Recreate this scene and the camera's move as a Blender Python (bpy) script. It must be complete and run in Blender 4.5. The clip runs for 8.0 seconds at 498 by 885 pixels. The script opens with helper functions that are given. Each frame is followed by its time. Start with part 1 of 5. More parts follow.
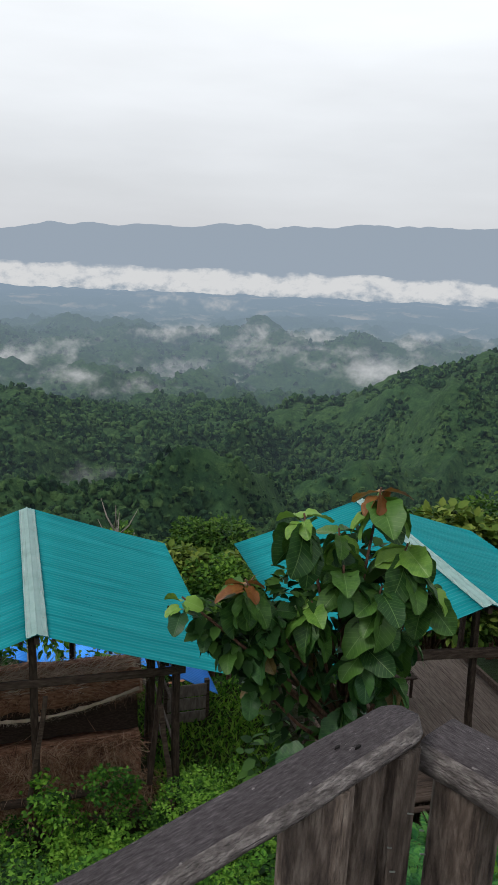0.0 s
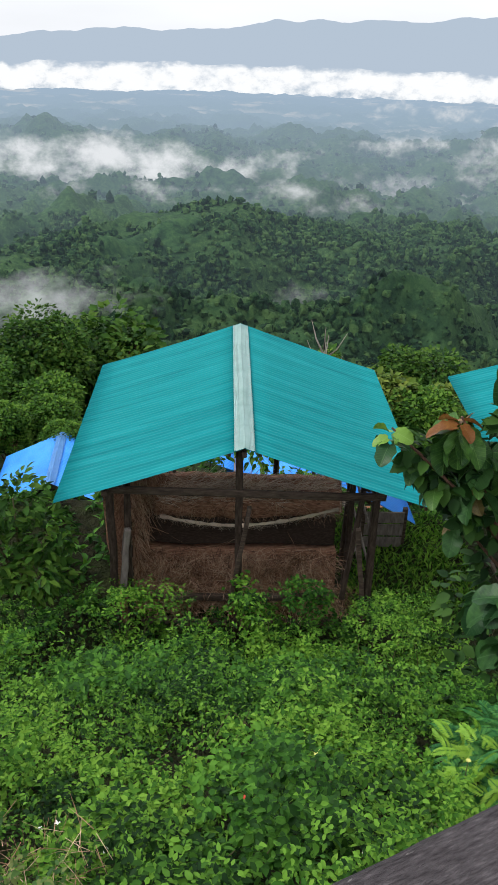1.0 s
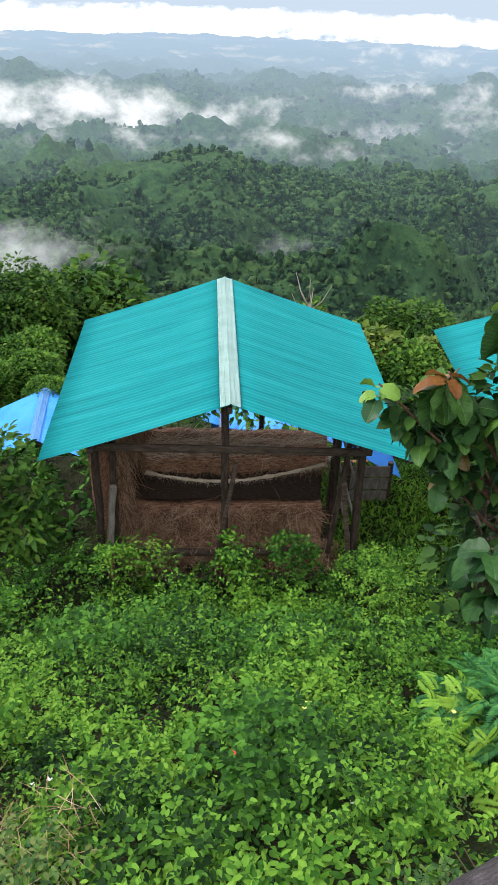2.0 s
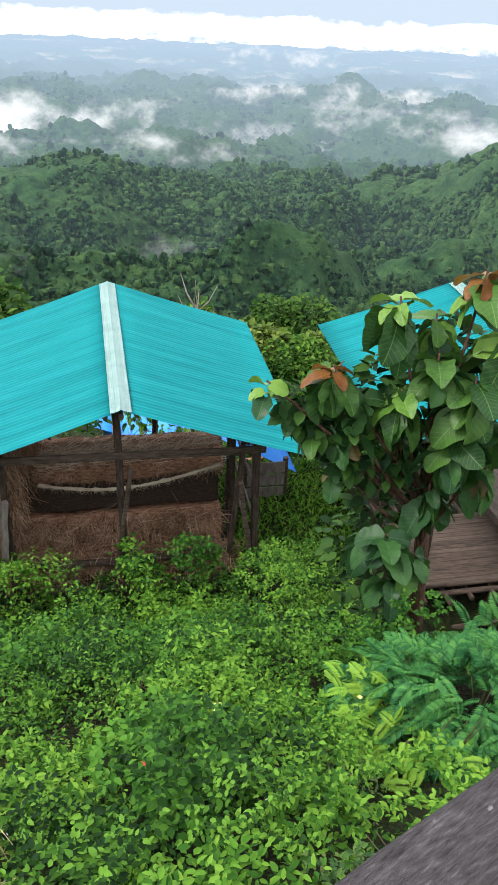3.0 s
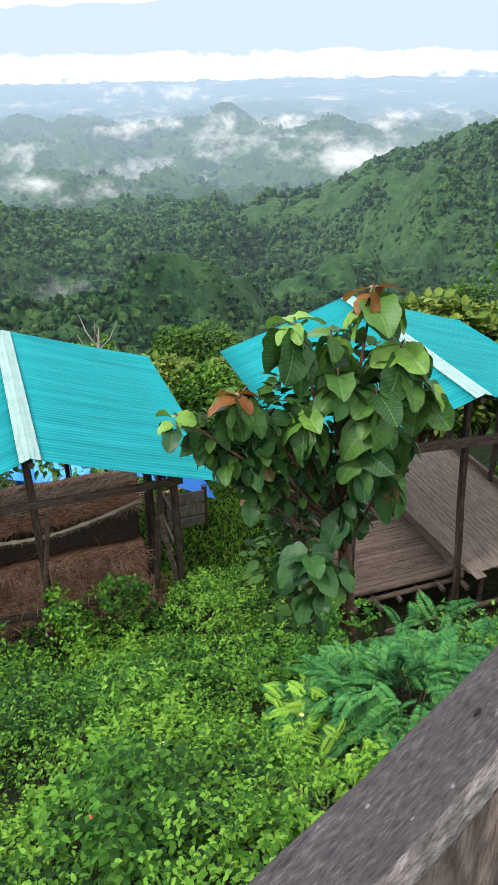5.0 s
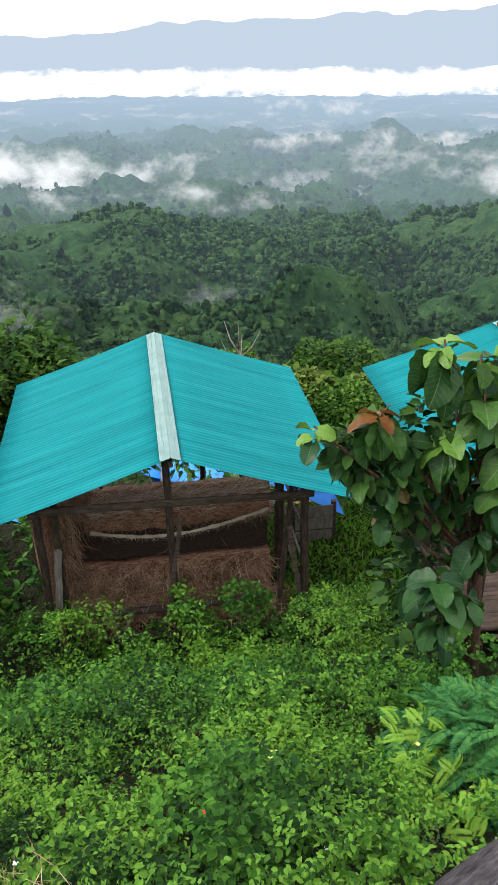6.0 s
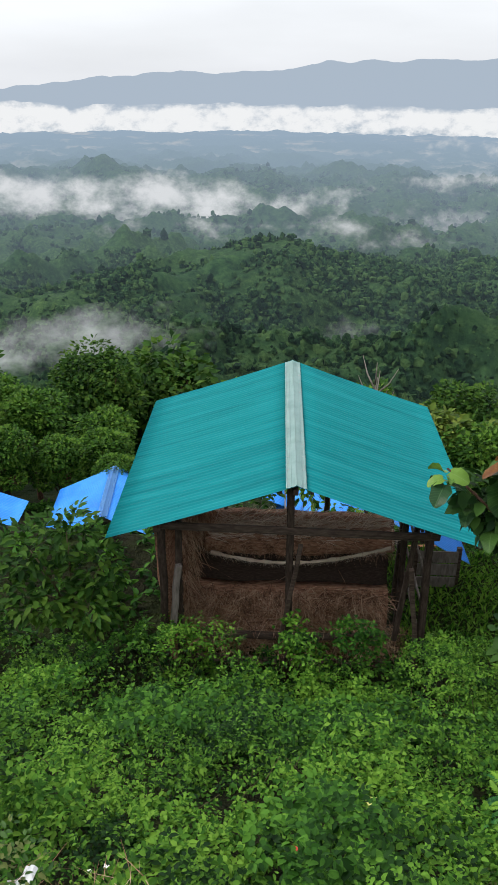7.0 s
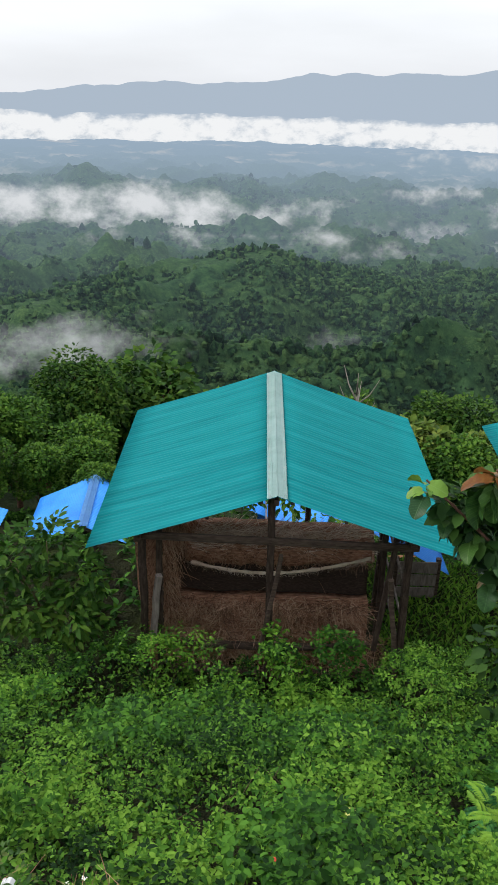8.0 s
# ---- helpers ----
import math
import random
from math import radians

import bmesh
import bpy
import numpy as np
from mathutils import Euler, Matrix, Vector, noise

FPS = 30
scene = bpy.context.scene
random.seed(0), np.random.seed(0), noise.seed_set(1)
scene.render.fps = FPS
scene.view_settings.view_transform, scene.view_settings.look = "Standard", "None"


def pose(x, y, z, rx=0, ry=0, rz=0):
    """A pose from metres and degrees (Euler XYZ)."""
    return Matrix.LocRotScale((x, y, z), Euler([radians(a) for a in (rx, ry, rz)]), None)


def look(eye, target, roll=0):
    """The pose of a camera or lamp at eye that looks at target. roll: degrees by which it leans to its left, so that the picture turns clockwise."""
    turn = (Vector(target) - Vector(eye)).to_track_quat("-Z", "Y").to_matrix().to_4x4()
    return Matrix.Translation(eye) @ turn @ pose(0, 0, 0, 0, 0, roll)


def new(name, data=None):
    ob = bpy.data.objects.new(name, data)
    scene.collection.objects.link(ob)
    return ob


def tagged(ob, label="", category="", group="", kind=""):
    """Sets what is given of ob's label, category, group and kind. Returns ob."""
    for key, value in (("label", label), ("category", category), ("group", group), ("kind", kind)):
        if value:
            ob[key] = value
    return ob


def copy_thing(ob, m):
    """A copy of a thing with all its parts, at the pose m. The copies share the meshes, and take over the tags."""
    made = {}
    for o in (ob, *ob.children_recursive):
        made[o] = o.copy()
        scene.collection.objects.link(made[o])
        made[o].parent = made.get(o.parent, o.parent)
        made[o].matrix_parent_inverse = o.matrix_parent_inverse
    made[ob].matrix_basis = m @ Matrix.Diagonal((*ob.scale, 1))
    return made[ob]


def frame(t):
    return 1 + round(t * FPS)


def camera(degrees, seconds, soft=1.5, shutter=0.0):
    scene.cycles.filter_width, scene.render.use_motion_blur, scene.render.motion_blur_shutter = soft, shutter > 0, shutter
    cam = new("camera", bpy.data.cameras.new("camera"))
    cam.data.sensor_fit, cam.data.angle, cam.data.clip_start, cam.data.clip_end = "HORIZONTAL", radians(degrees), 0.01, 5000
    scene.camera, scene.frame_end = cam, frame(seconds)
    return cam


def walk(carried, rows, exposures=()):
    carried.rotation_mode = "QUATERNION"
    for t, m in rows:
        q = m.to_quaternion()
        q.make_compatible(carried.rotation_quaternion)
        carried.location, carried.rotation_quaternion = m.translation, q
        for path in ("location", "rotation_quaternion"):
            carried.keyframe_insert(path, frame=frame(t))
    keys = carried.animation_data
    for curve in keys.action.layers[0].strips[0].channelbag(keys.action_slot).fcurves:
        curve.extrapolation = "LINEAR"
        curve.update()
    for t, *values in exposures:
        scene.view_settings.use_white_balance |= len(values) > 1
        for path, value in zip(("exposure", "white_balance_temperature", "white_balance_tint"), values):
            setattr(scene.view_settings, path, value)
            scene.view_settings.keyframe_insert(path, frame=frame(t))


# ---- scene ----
cam = camera(34.8, 8.0, soft=1.0)
PATH = [
    (0, (-0.291, -9.931, 8.606), (0.287, -8.081, 8.115), 2.8),
    (0.5, (-0.23, -9.756, 8.576), (-0.021, -7.875, 7.935), 2.9),
    (1, (-0.305, -9.606, 8.489), (-0.239, -7.833, 7.569), 1.9),
    (1.2, (-0.352, -9.607, 8.511), (-0.287, -7.866, 7.531), 2.1),
    (2.5, (-0.292, -9.507, 8.481), (-0.097, -7.799, 7.458), 2.2),
    (3, (-0.274, -9.517, 8.48), (0.089, -7.829, 7.47), 2.6),
    (3.5, (-0.235, -9.537, 8.503), (0.331, -7.891, 7.517), 2.9),
    (4, (-0.237, -9.551, 8.516), (0.412, -7.933, 7.536), 2.2),
    (4.2, (-0.24, -9.558, 8.524), (0.416, -7.941, 7.548), 1.4),
    (5.5, (-0.242, -9.555, 8.511), (0.224, -7.846, 7.582), -1.5),
    (6, (-0.319, -9.588, 8.556), (-0.061, -7.829, 7.639), -0.6),
    (6.5, (-0.343, -9.586, 8.543), (-0.348, -7.789, 7.666), -0.1),
    (7, (-0.334, -9.579, 8.529), (-0.395, -7.768, 7.682), 0.6),
    (7.5, (-0.325, -9.577, 8.531), (-0.329, -7.763, 7.688), 1.8),
    (8, (-0.333, -9.608, 8.56), (-0.348, -7.786, 7.735), 1.6),
]
EXPOSURES = [(0.0, 0.06), (0.5, 0.08), (0.8, 0.4), (1.2, 0.8), (2.3, 1.1), (3.5, 1.26), (4.2, 1.33), (5.5, 1.23), (6.0, 0.93), (6.5, 0.66), (7.0, 0.45), (8.0, 0.47)]
walk(cam, [(t, look(eye, target, roll)) for t, eye, target, roll in PATH], EXPOSURES)

# ---- world and sun: a bright overcast morning ----
world = bpy.data.worlds.new("overcast_sky")
scene.world = world
world.use_nodes = True
wn, wl = world.node_tree.nodes, world.node_tree.links
wn.clear()
w_out = wn.new("ShaderNodeOutputWorld")
w_bg = wn.new("ShaderNodeBackground")
w_sky = wn.new("ShaderNodeTexSky")
w_sky.sky_type = "NISHITA"
w_sky.sun_disc = False
w_sky.sun_elevation = radians(49)
w_sky.sun_rotation = radians(-101)
w_gain = wn.new("ShaderNodeVectorMath")
w_gain.operation = "SCALE"
w_gain.inputs["Scale"].default_value = 0.10
w_co = wn.new("ShaderNodeTexCoord")
w_sep = wn.new("ShaderNodeSeparateXYZ")
w_ramp = wn.new("ShaderNodeValToRGB")
w_ramp.color_ramp.elements[0].position = 0.0
w_ramp.color_ramp.elements[0].color = (0.86, 0.885, 0.93, 1)
w_ramp.color_ramp.elements[1].position = 0.85
w_ramp.color_ramp.elements[1].color = (1.32, 1.36, 1.40, 1)
w_ramp.color_ramp.elements.new(0.26).color = (1.31, 1.36, 1.41, 1)
w_map = wn.new("ShaderNodeMapping")
w_map.inputs["Scale"].default_value = (1.5, 1.5, 7.0)
w_noise = wn.new("ShaderNodeTexNoise")
w_noise.inputs["Scale"].default_value = 1.6
w_noise.inputs["Detail"].default_value = 5.0
w_nramp = wn.new("ShaderNodeMapRange")
w_nramp.inputs["From Min"].default_value = 0.3
w_nramp.inputs["From Max"].default_value = 0.7
w_nramp.inputs["To Min"].default_value = 0.90
w_nramp.inputs["To Max"].default_value = 1.06
w_cloud = wn.new("ShaderNodeVectorMath")
w_cloud.operation = "SCALE"
w_mix = wn.new("ShaderNodeMix")
w_mix.data_type = "RGBA"
w_mix.inputs[0].default_value = 0.94
wl.new(w_co.outputs["Generated"], w_sep.inputs[0])
wl.new(w_sep.outputs["Z"], w_ramp.inputs["Fac"])
wl.new(w_co.outputs["Generated"], w_map.inputs["Vector"])
wl.new(w_map.outputs[0], w_noise.inputs["Vector"])
wl.new(w_noise.outputs["Fac"], w_nramp.inputs["Value"])
wl.new(w_ramp.outputs["Color"], w_cloud.inputs[0])
wl.new(w_nramp.outputs["Result"], w_cloud.inputs["Scale"])
wl.new(w_sky.outputs["Color"], w_gain.inputs[0])
wl.new(w_gain.outputs[0], w_mix.inputs[6])
wl.new(w_cloud.outputs[0], w_mix.inputs[7])
wl.new(w_mix.outputs[2], w_bg.inputs["Color"])
w_bg.inputs["Strength"].default_value = 0.75
wl.new(w_bg.outputs[0], w_out.inputs["Surface"])

sun = new("sun", bpy.data.lights.new("sun", "SUN"))
sun.data.energy = 1.5
sun.data.angle = radians(14)
sun.data.color = (1.0, 0.96, 0.9)
sun.matrix_world = look((-6.2, -1.2, 7.2), (0, 0, 0))


# ---- materials ----
def material(name, colours, rough=0.8, scale=4.0, stretch=(1, 1, 1), detail=6.0, metal=0.0, bump=0.3, bump_scale=30.0,
             island=0.0, random_tint=0.0, translucent=0.0, coords="Object", low=0.3, high=0.7, spec=0.3):
    """Colours run along a noise; a finer noise makes the relief. island and random_tint: how far pieces differ."""
    m = bpy.data.materials.new(name)
    m.use_nodes = True
    n, l = m.node_tree.nodes, m.node_tree.links
    n.clear()
    out = n.new("ShaderNodeOutputMaterial")
    b = n.new("ShaderNodeBsdfPrincipled")
    b.inputs["Roughness"].default_value = rough
    b.inputs["Metallic"].default_value = metal
    b.inputs["Specular IOR Level"].default_value = spec
    co = n.new("ShaderNodeTexCoord")
    mp = n.new("ShaderNodeMapping")
    mp.inputs["Scale"].default_value = stretch
    if coords == "World":
        l.new(n.new("ShaderNodeNewGeometry").outputs["Position"], mp.inputs["Vector"])
    else:
        l.new(co.outputs[coords], mp.inputs["Vector"])
    no = n.new("ShaderNodeTexNoise")
    no.inputs["Scale"].default_value = scale
    no.inputs["Detail"].default_value = detail
    no.inputs["Roughness"].default_value = 0.6
    l.new(mp.outputs[0], no.inputs["Vector"])
    ramp = n.new("ShaderNodeValToRGB")
    el = ramp.color_ramp.elements
    el[0].position, el[1].position = low, high
    el[0].color, el[1].color = (*colours[0], 1), (*colours[-1], 1)
    for k, c in enumerate(colours[1:-1]):
        e = el.new(low + (high - low) * (k + 1) / (len(colours) - 1))
        e.color = (*c, 1)
    fac = no.outputs["Fac"]
    if island or random_tint:
        if island:
            rnd = n.new("ShaderNodeNewGeometry").outputs["Random Per Island"]
            amount = island
        else:
            rnd = n.new("ShaderNodeObjectInfo").outputs["Random"]
            amount = random_tint
        mr = n.new("ShaderNodeMapRange")
        mr.inputs["To Min"].default_value = -amount
        mr.inputs["To Max"].default_value = amount
        l.new(rnd, mr.inputs["Value"])
        add = n.new("ShaderNodeMath")
        l.new(fac, add.inputs[0])
        l.new(mr.outputs["Result"], add.inputs[1])
        fac = add.outputs[0]
    l.new(fac, ramp.inputs["Fac"])
    l.new(ramp.outputs["Color"], b.inputs["Base Color"])
    if bump:
        nb = n.new("ShaderNodeTexNoise")
        nb.inputs["Scale"].default_value = bump_scale
        nb.inputs["Detail"].default_value = 4.0
        l.new(mp.outputs[0], nb.inputs["Vector"])
        bp = n.new("ShaderNodeBump")
        bp.inputs["Strength"].default_value = bump
        bp.inputs["Distance"].default_value = 0.01
        l.new(nb.outputs["Fac"], bp.inputs["Height"])
        l.new(bp.outputs[0], b.inputs["Normal"])
    if translucent:
        tr = n.new("ShaderNodeBsdfTranslucent")
        l.new(ramp.outputs["Color"], tr.inputs["Color"])
        mx = n.new("ShaderNodeMixShader")
        mx.inputs[0].default_value = translucent
        l.new(b.outputs[0], mx.inputs[1])
        l.new(tr.outputs[0], mx.inputs[2])
        l.new(mx.outputs[0], out.inputs["Surface"])
    else:
        l.new(b.outputs[0], out.inputs["Surface"])
    return m


M_WOOD_GREY = material("weathered_grey_wood", [(0.018, 0.014, 0.016), (0.047, 0.039, 0.043), (0.068, 0.058, 0.063), (0.122, 0.107, 0.112)], 0.85, 26, (3.2, 16, 16), detail=8, bump=0.8, bump_scale=40)


def add_flecks(m, colour, scale, stretch, start):
    """Pale worn flecks and larger stains over a wood."""
    n, l = m.node_tree.nodes, m.node_tree.links
    b = next(k for k in n if k.type == "BSDF_PRINCIPLED")
    co = n.new("ShaderNodeTexCoord")
    mp = n.new("ShaderNodeMapping")
    mp.inputs["Scale"].default_value = stretch
    l.new(co.outputs["Object"], mp.inputs["Vector"])
    old = b.inputs["Base Color"].links[0].from_socket
    for size, lo, hi, most, c in ((scale, start, start + 0.04, 0.8, colour), (scale * 0.12, 0.45, 0.75, 0.45, (0.03, 0.024, 0.024))):
        no = n.new("ShaderNodeTexNoise")
        no.inputs["Scale"].default_value = size
        no.inputs["Detail"].default_value = 3.0
        l.new(mp.outputs[0], no.inputs["Vector"])
        mr = n.new("ShaderNodeMapRange")
        mr.inputs["From Min"].default_value, mr.inputs["From Max"].default_value = lo, hi
        mr.inputs["To Max"].default_value = most
        l.new(no.outputs["Fac"], mr.inputs["Value"])
        mix = n.new("ShaderNodeMix")
        mix.data_type = "RGBA"
        mix.inputs[7].default_value = (*c, 1)
        l.new(mr.outputs["Result"], mix.inputs[0])
        l.new(old, mix.inputs[6])
        old = mix.outputs[2]
    l.new(old, b.inputs["Base Color"])


add_flecks(M_WOOD_GREY, (0.26, 0.24, 0.235), 30, (2.2, 5, 5), 0.69)
M_WOOD_EDGE = material("pale_edge_wood", [(0.045, 0.038, 0.036), (0.115, 0.10, 0.096), (0.25, 0.225, 0.215)], 0.9, 9, (5, 14, 14), detail=8, bump=0.9, bump_scale=26)
M_POST_DECK = material("dark_deck_post_wood", [(0.0195, 0.01365, 0.0117), (0.08775, 0.0663, 0.05363), (0.1852, 0.1511, 0.1268)], 0.9, 7, (10, 10, 2.2), bump=0.9, bump_scale=22)
M_POST = material("dark_hut_timber", [(0.0135, 0.00825, 0.006), (0.04125, 0.027, 0.02025), (0.0825, 0.06, 0.0465)], 0.9, 5, (5, 5, 1.2), bump=0.6)
M_TIMBER = material("brown_hut_beam", [(0.024, 0.0152, 0.0112), (0.064, 0.044, 0.0336), (0.112, 0.084, 0.0656)], 0.9, 5, (1.2, 6, 6), bump=0.6)
M_PLANK = material("bamboo_mat_floor", [(0.0845, 0.06175, 0.04875), (0.1495, 0.1137, 0.09425), (0.2015, 0.1625, 0.1365)], 0.75, 3, (10, 1.2, 4), bump=0.5, random_tint=0.05)
M_PLANK_LOW = material("brown_floor_plank", [(0.042, 0.028, 0.021), (0.091, 0.063, 0.049), (0.133, 0.098, 0.077)], 0.8, 3, (1.2, 10, 4), bump=0.5, random_tint=0.10)
M_TEAL = material("teal_painted_steel", [(0.0, 0.135, 0.156), (0.002, 0.180, 0.200), (0.008, 0.215, 0.235)], 0.68, 1.1, (0.35, 5, 1), detail=8, bump=0.05, bump_scale=60, random_tint=0.05, spec=0.12, coords="World")
M_CAP = material("pale_green_steel", [(0.32, 0.49, 0.47), (0.40, 0.58, 0.56), (0.46, 0.62, 0.60)], 0.45, 3, bump=0.05, spec=0.45)
M_BLUE = material("blue_painted_steel", [(0.02, 0.20, 0.68), (0.03, 0.26, 0.80), (0.05, 0.31, 0.85)], 0.5, 1.2, bump=0.05, random_tint=0.04, coords="World")
M_BLUE_CAP = material("pale_blue_steel", [(0.13, 0.36, 0.72), (0.2, 0.45, 0.8)], 0.5, 2, bump=0.05)
M_SCREW = material("steel_screw", [(0.45, 0.5, 0.48), (0.65, 0.7, 0.68)], 0.35, 3, metal=0.8, bump=0)
M_THATCH = material("dry_brown_thatch", [(0.085, 0.040, 0.027), (0.33, 0.165, 0.105), (0.52, 0.31, 0.21)], 0.95, 4, (2, 8, 8), bump=1.0, bump_scale=25)
M_STRAW = material("brown_straw", [(0.12, 0.062, 0.040), (0.36, 0.195, 0.125), (0.55, 0.38, 0.27)], 0.9, 3, bump=0, island=0.25)
M_STRAW_PALE = material("pale_straw", [(0.45, 0.35, 0.27), (0.68, 0.56, 0.45), (0.80, 0.70, 0.60)], 0.9, 3, bump=0, island=0.25)
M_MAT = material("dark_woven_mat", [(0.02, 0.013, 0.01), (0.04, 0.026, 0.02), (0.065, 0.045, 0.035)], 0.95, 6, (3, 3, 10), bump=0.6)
M_HOLE = material("hole_shade", [(0.004, 0.003, 0.003), (0.008, 0.006, 0.006)], 0.95, 9, bump=0)
M_LEAF = material("thicket_leaf", [(0.008, 0.030, 0.006), (0.042, 0.120, 0.014), (0.125, 0.270, 0.030)], 0.55, 0.7, bump=0, island=0.32, translucent=0.22, spec=0.1)
M_LEAF_TIP = material("fresh_leaf", [(0.030, 0.100, 0.010), (0.085, 0.210, 0.020), (0.160, 0.310, 0.036)], 0.55, 1.0, bump=0, island=0.32, translucent=0.25, spec=0.1)
M_LEAF_DRY = material("yellowing_leaf", [(0.020, 0.065, 0.011), (0.055, 0.125, 0.020), (0.12, 0.15, 0.036)], 0.6, 1.5, bump=0, island=0.25, translucent=0.2)
M_STEM = material("green_brown_stem", [(0.05, 0.045, 0.02), (0.10, 0.085, 0.04)], 0.8, 5, bump=0)
M_SHRUB = material("dark_shrub_leaf", [(0.01125, 0.04688, 0.005625), (0.03281, 0.1125, 0.01125), (0.07969, 0.2063, 0.02063)], 0.6, 1.2, bump=0, island=0.25, translucent=0.25, spec=0.15)
M_FEATHER = material("feathery_leaf", [(0.020, 0.105, 0.035), (0.048, 0.18, 0.048), (0.10, 0.27, 0.06)], 0.5, 2, bump=0, island=0.18, translucent=0.25, spec=0.12)
M_FEATHER_NEW = material("new_feathery_leaf", [(0.17, 0.36, 0.03), (0.27, 0.46, 0.05)], 0.5, 2, bump=0, island=0.15, translucent=0.35)
M_TREE_LEAF = material("distant_tree_leaf", [(0.01632, 0.05304, 0.006528), (0.04896, 0.1306, 0.01306), (0.1061, 0.204, 0.02448)], 0.6, 0.35, bump=0, island=0.22, translucent=0.2, spec=0.12)
M_TREE_LEAF_DARK = material("dark_tree_leaf", [(0.0112, 0.04, 0.0064), (0.032, 0.088, 0.0104), (0.072, 0.14, 0.0176)], 0.6, 0.35, bump=0, island=0.2, translucent=0.2, spec=0.12)
M_TREE_LEAF_OLIVE = material("olive_tree_leaf", [(0.030, 0.066, 0.011), (0.082, 0.140, 0.020), (0.165, 0.215, 0.040)], 0.6, 0.35, bump=0, island=0.22, translucent=0.2, spec=0.12)
# leaf green darkened to imitate shade inside and below the large-leaved tree
M_LEAF_SHADE = material("shaded_leaf", [(0.007, 0.026, 0.006), (0.018, 0.055, 0.010), (0.040, 0.095, 0.016)], 0.6, 0.8, bump=0, island=0.25, translucent=0.15, spec=0.12)
M_BARK = material("lichened_bark", [(0.035, 0.018, 0.012), (0.085, 0.042, 0.027), (0.15, 0.09, 0.062)], 0.9, 7, (4, 4, 1.2), bump=0.8, bump_scale=18)
M_DEAD = material("bare_grey_branch", [(0.16, 0.14, 0.12), (0.26, 0.24, 0.21)], 0.9, 5, bump=0.3)
M_WHITE = material("white_painted_wood", [(0.5, 0.5, 0.47), (0.72, 0.72, 0.68)], 0.7, 4, bump=0.2)
M_BOARD = material("grey_brown_boards", [(0.1, 0.085, 0.075), (0.17, 0.145, 0.13), (0.24, 0.21, 0.19)], 0.9, 4, (6, 6, 1.5), bump=0.4)
M_RED = material("red_plastic", [(0.5, 0.05, 0.03), (0.6, 0.08, 0.05)], 0.5, 3, bump=0)
M_CLAY = material("orange_clay_path", [(0.30, 0.12, 0.05), (0.42, 0.19, 0.085)], 0.95, 2, bump=0.4)
M_PAPER = material("pale_litter", [(0.5, 0.52, 0.52), (0.75, 0.76, 0.78)], 0.7, 6, bump=0.2)
M_BLOOM = material("white_petal", [(0.7, 0.7, 0.66), (0.85, 0.85, 0.8)], 0.6, 6, bump=0)
M_YELLOW = material("pale_yellow_leaf", [(0.45, 0.46, 0.10), (0.6, 0.58, 0.2)], 0.6, 6, bump=0)


# ---- builders ----
rng = np.random.default_rng(7)


def part(name, source, mat, parent=None, label=""):
    """One mesh object from a bmesh or a mesh, under a thing or a part."""
    if isinstance(source, bmesh.types.BMesh):
        me = bpy.data.meshes.new(name)
        source.to_mesh(me)
        source.free()
    else:
        me = source
    mats = mat if isinstance(mat, (list, tuple)) else [mat]
    if not me.materials:
        for one in mats:
            me.materials.append(one)
    ob = new(name, me)
    if parent is not None:
        ob.parent = parent
    if label:
        tagged(ob, label)
    return ob


def thing(name, label, category, group="", kind="", at=(0, 0, 0), yaw=0.0):
    ob = new(name)
    ob.matrix_basis = pose(*at, 0, 0, yaw)
    return tagged(ob, label, category, group, kind)


def mesh_np(name, verts, faces, smooth=True):
    """A mesh from arrays; all faces have the same number of corners."""
    me = bpy.data.meshes.new(name)
    verts = np.asarray(verts, np.float32)
    faces = np.asarray(faces, np.int32)
    k = faces.shape[1]
    me.vertices.add(len(verts))
    me.vertices.foreach_set("co", verts.ravel())
    me.loops.add(faces.size)
    me.loops.foreach_set("vertex_index", faces.ravel())
    me.polygons.add(len(faces))
    me.polygons.foreach_set("loop_start", np.arange(0, faces.size, k, dtype=np.int32))
    me.update(calc_edges=True)
    me.polygons.foreach_set("use_smooth", np.full(len(faces), smooth))
    me.update()
    return me


def beam(bm, p, q, w, h, up=(0, 0, 1), wobble=0.0, taper=1.0, cuts=3):
    """A hewn bar from p to q with worn corners: eight-sided, slightly crooked."""
    p, q = Vector(p), Vector(q)
    axis = (q - p).normalized()
    side = axis.cross(Vector(up))
    if side.length < 1e-4:
        side = axis.cross(Vector((0, 1, 0)))
    side.normalize()
    top = side.cross(axis)
    c = 0.22
    ring = [(-.5 + c * .5, -.5), (.5 - c * .5, -.5), (.5, -.5 + c * .5), (.5, .5 - c * .5), (.5 - c * .5, .5), (-.5 + c * .5, .5), (-.5, .5 - c * .5), (-.5, -.5 + c * .5)]
    last = None
    for k in range(cuts + 1):
        f = k / cuts
        o = p.lerp(q, f) + side * random.uniform(-wobble, wobble) + top * random.uniform(-wobble, wobble)
        s = 1 + (taper - 1) * f
        now = [bm.verts.new(o + side * (a * w * s) + top * (b * h * s)) for a, b in ring]
        if last:
            for i in range(8):
                bm.faces.new((last[i], last[(i + 1) % 8], now[(i + 1) % 8], now[i]))
        else:
            bm.faces.new(now[::-1])
        last = now
    bm.faces.new(last)
    return bm


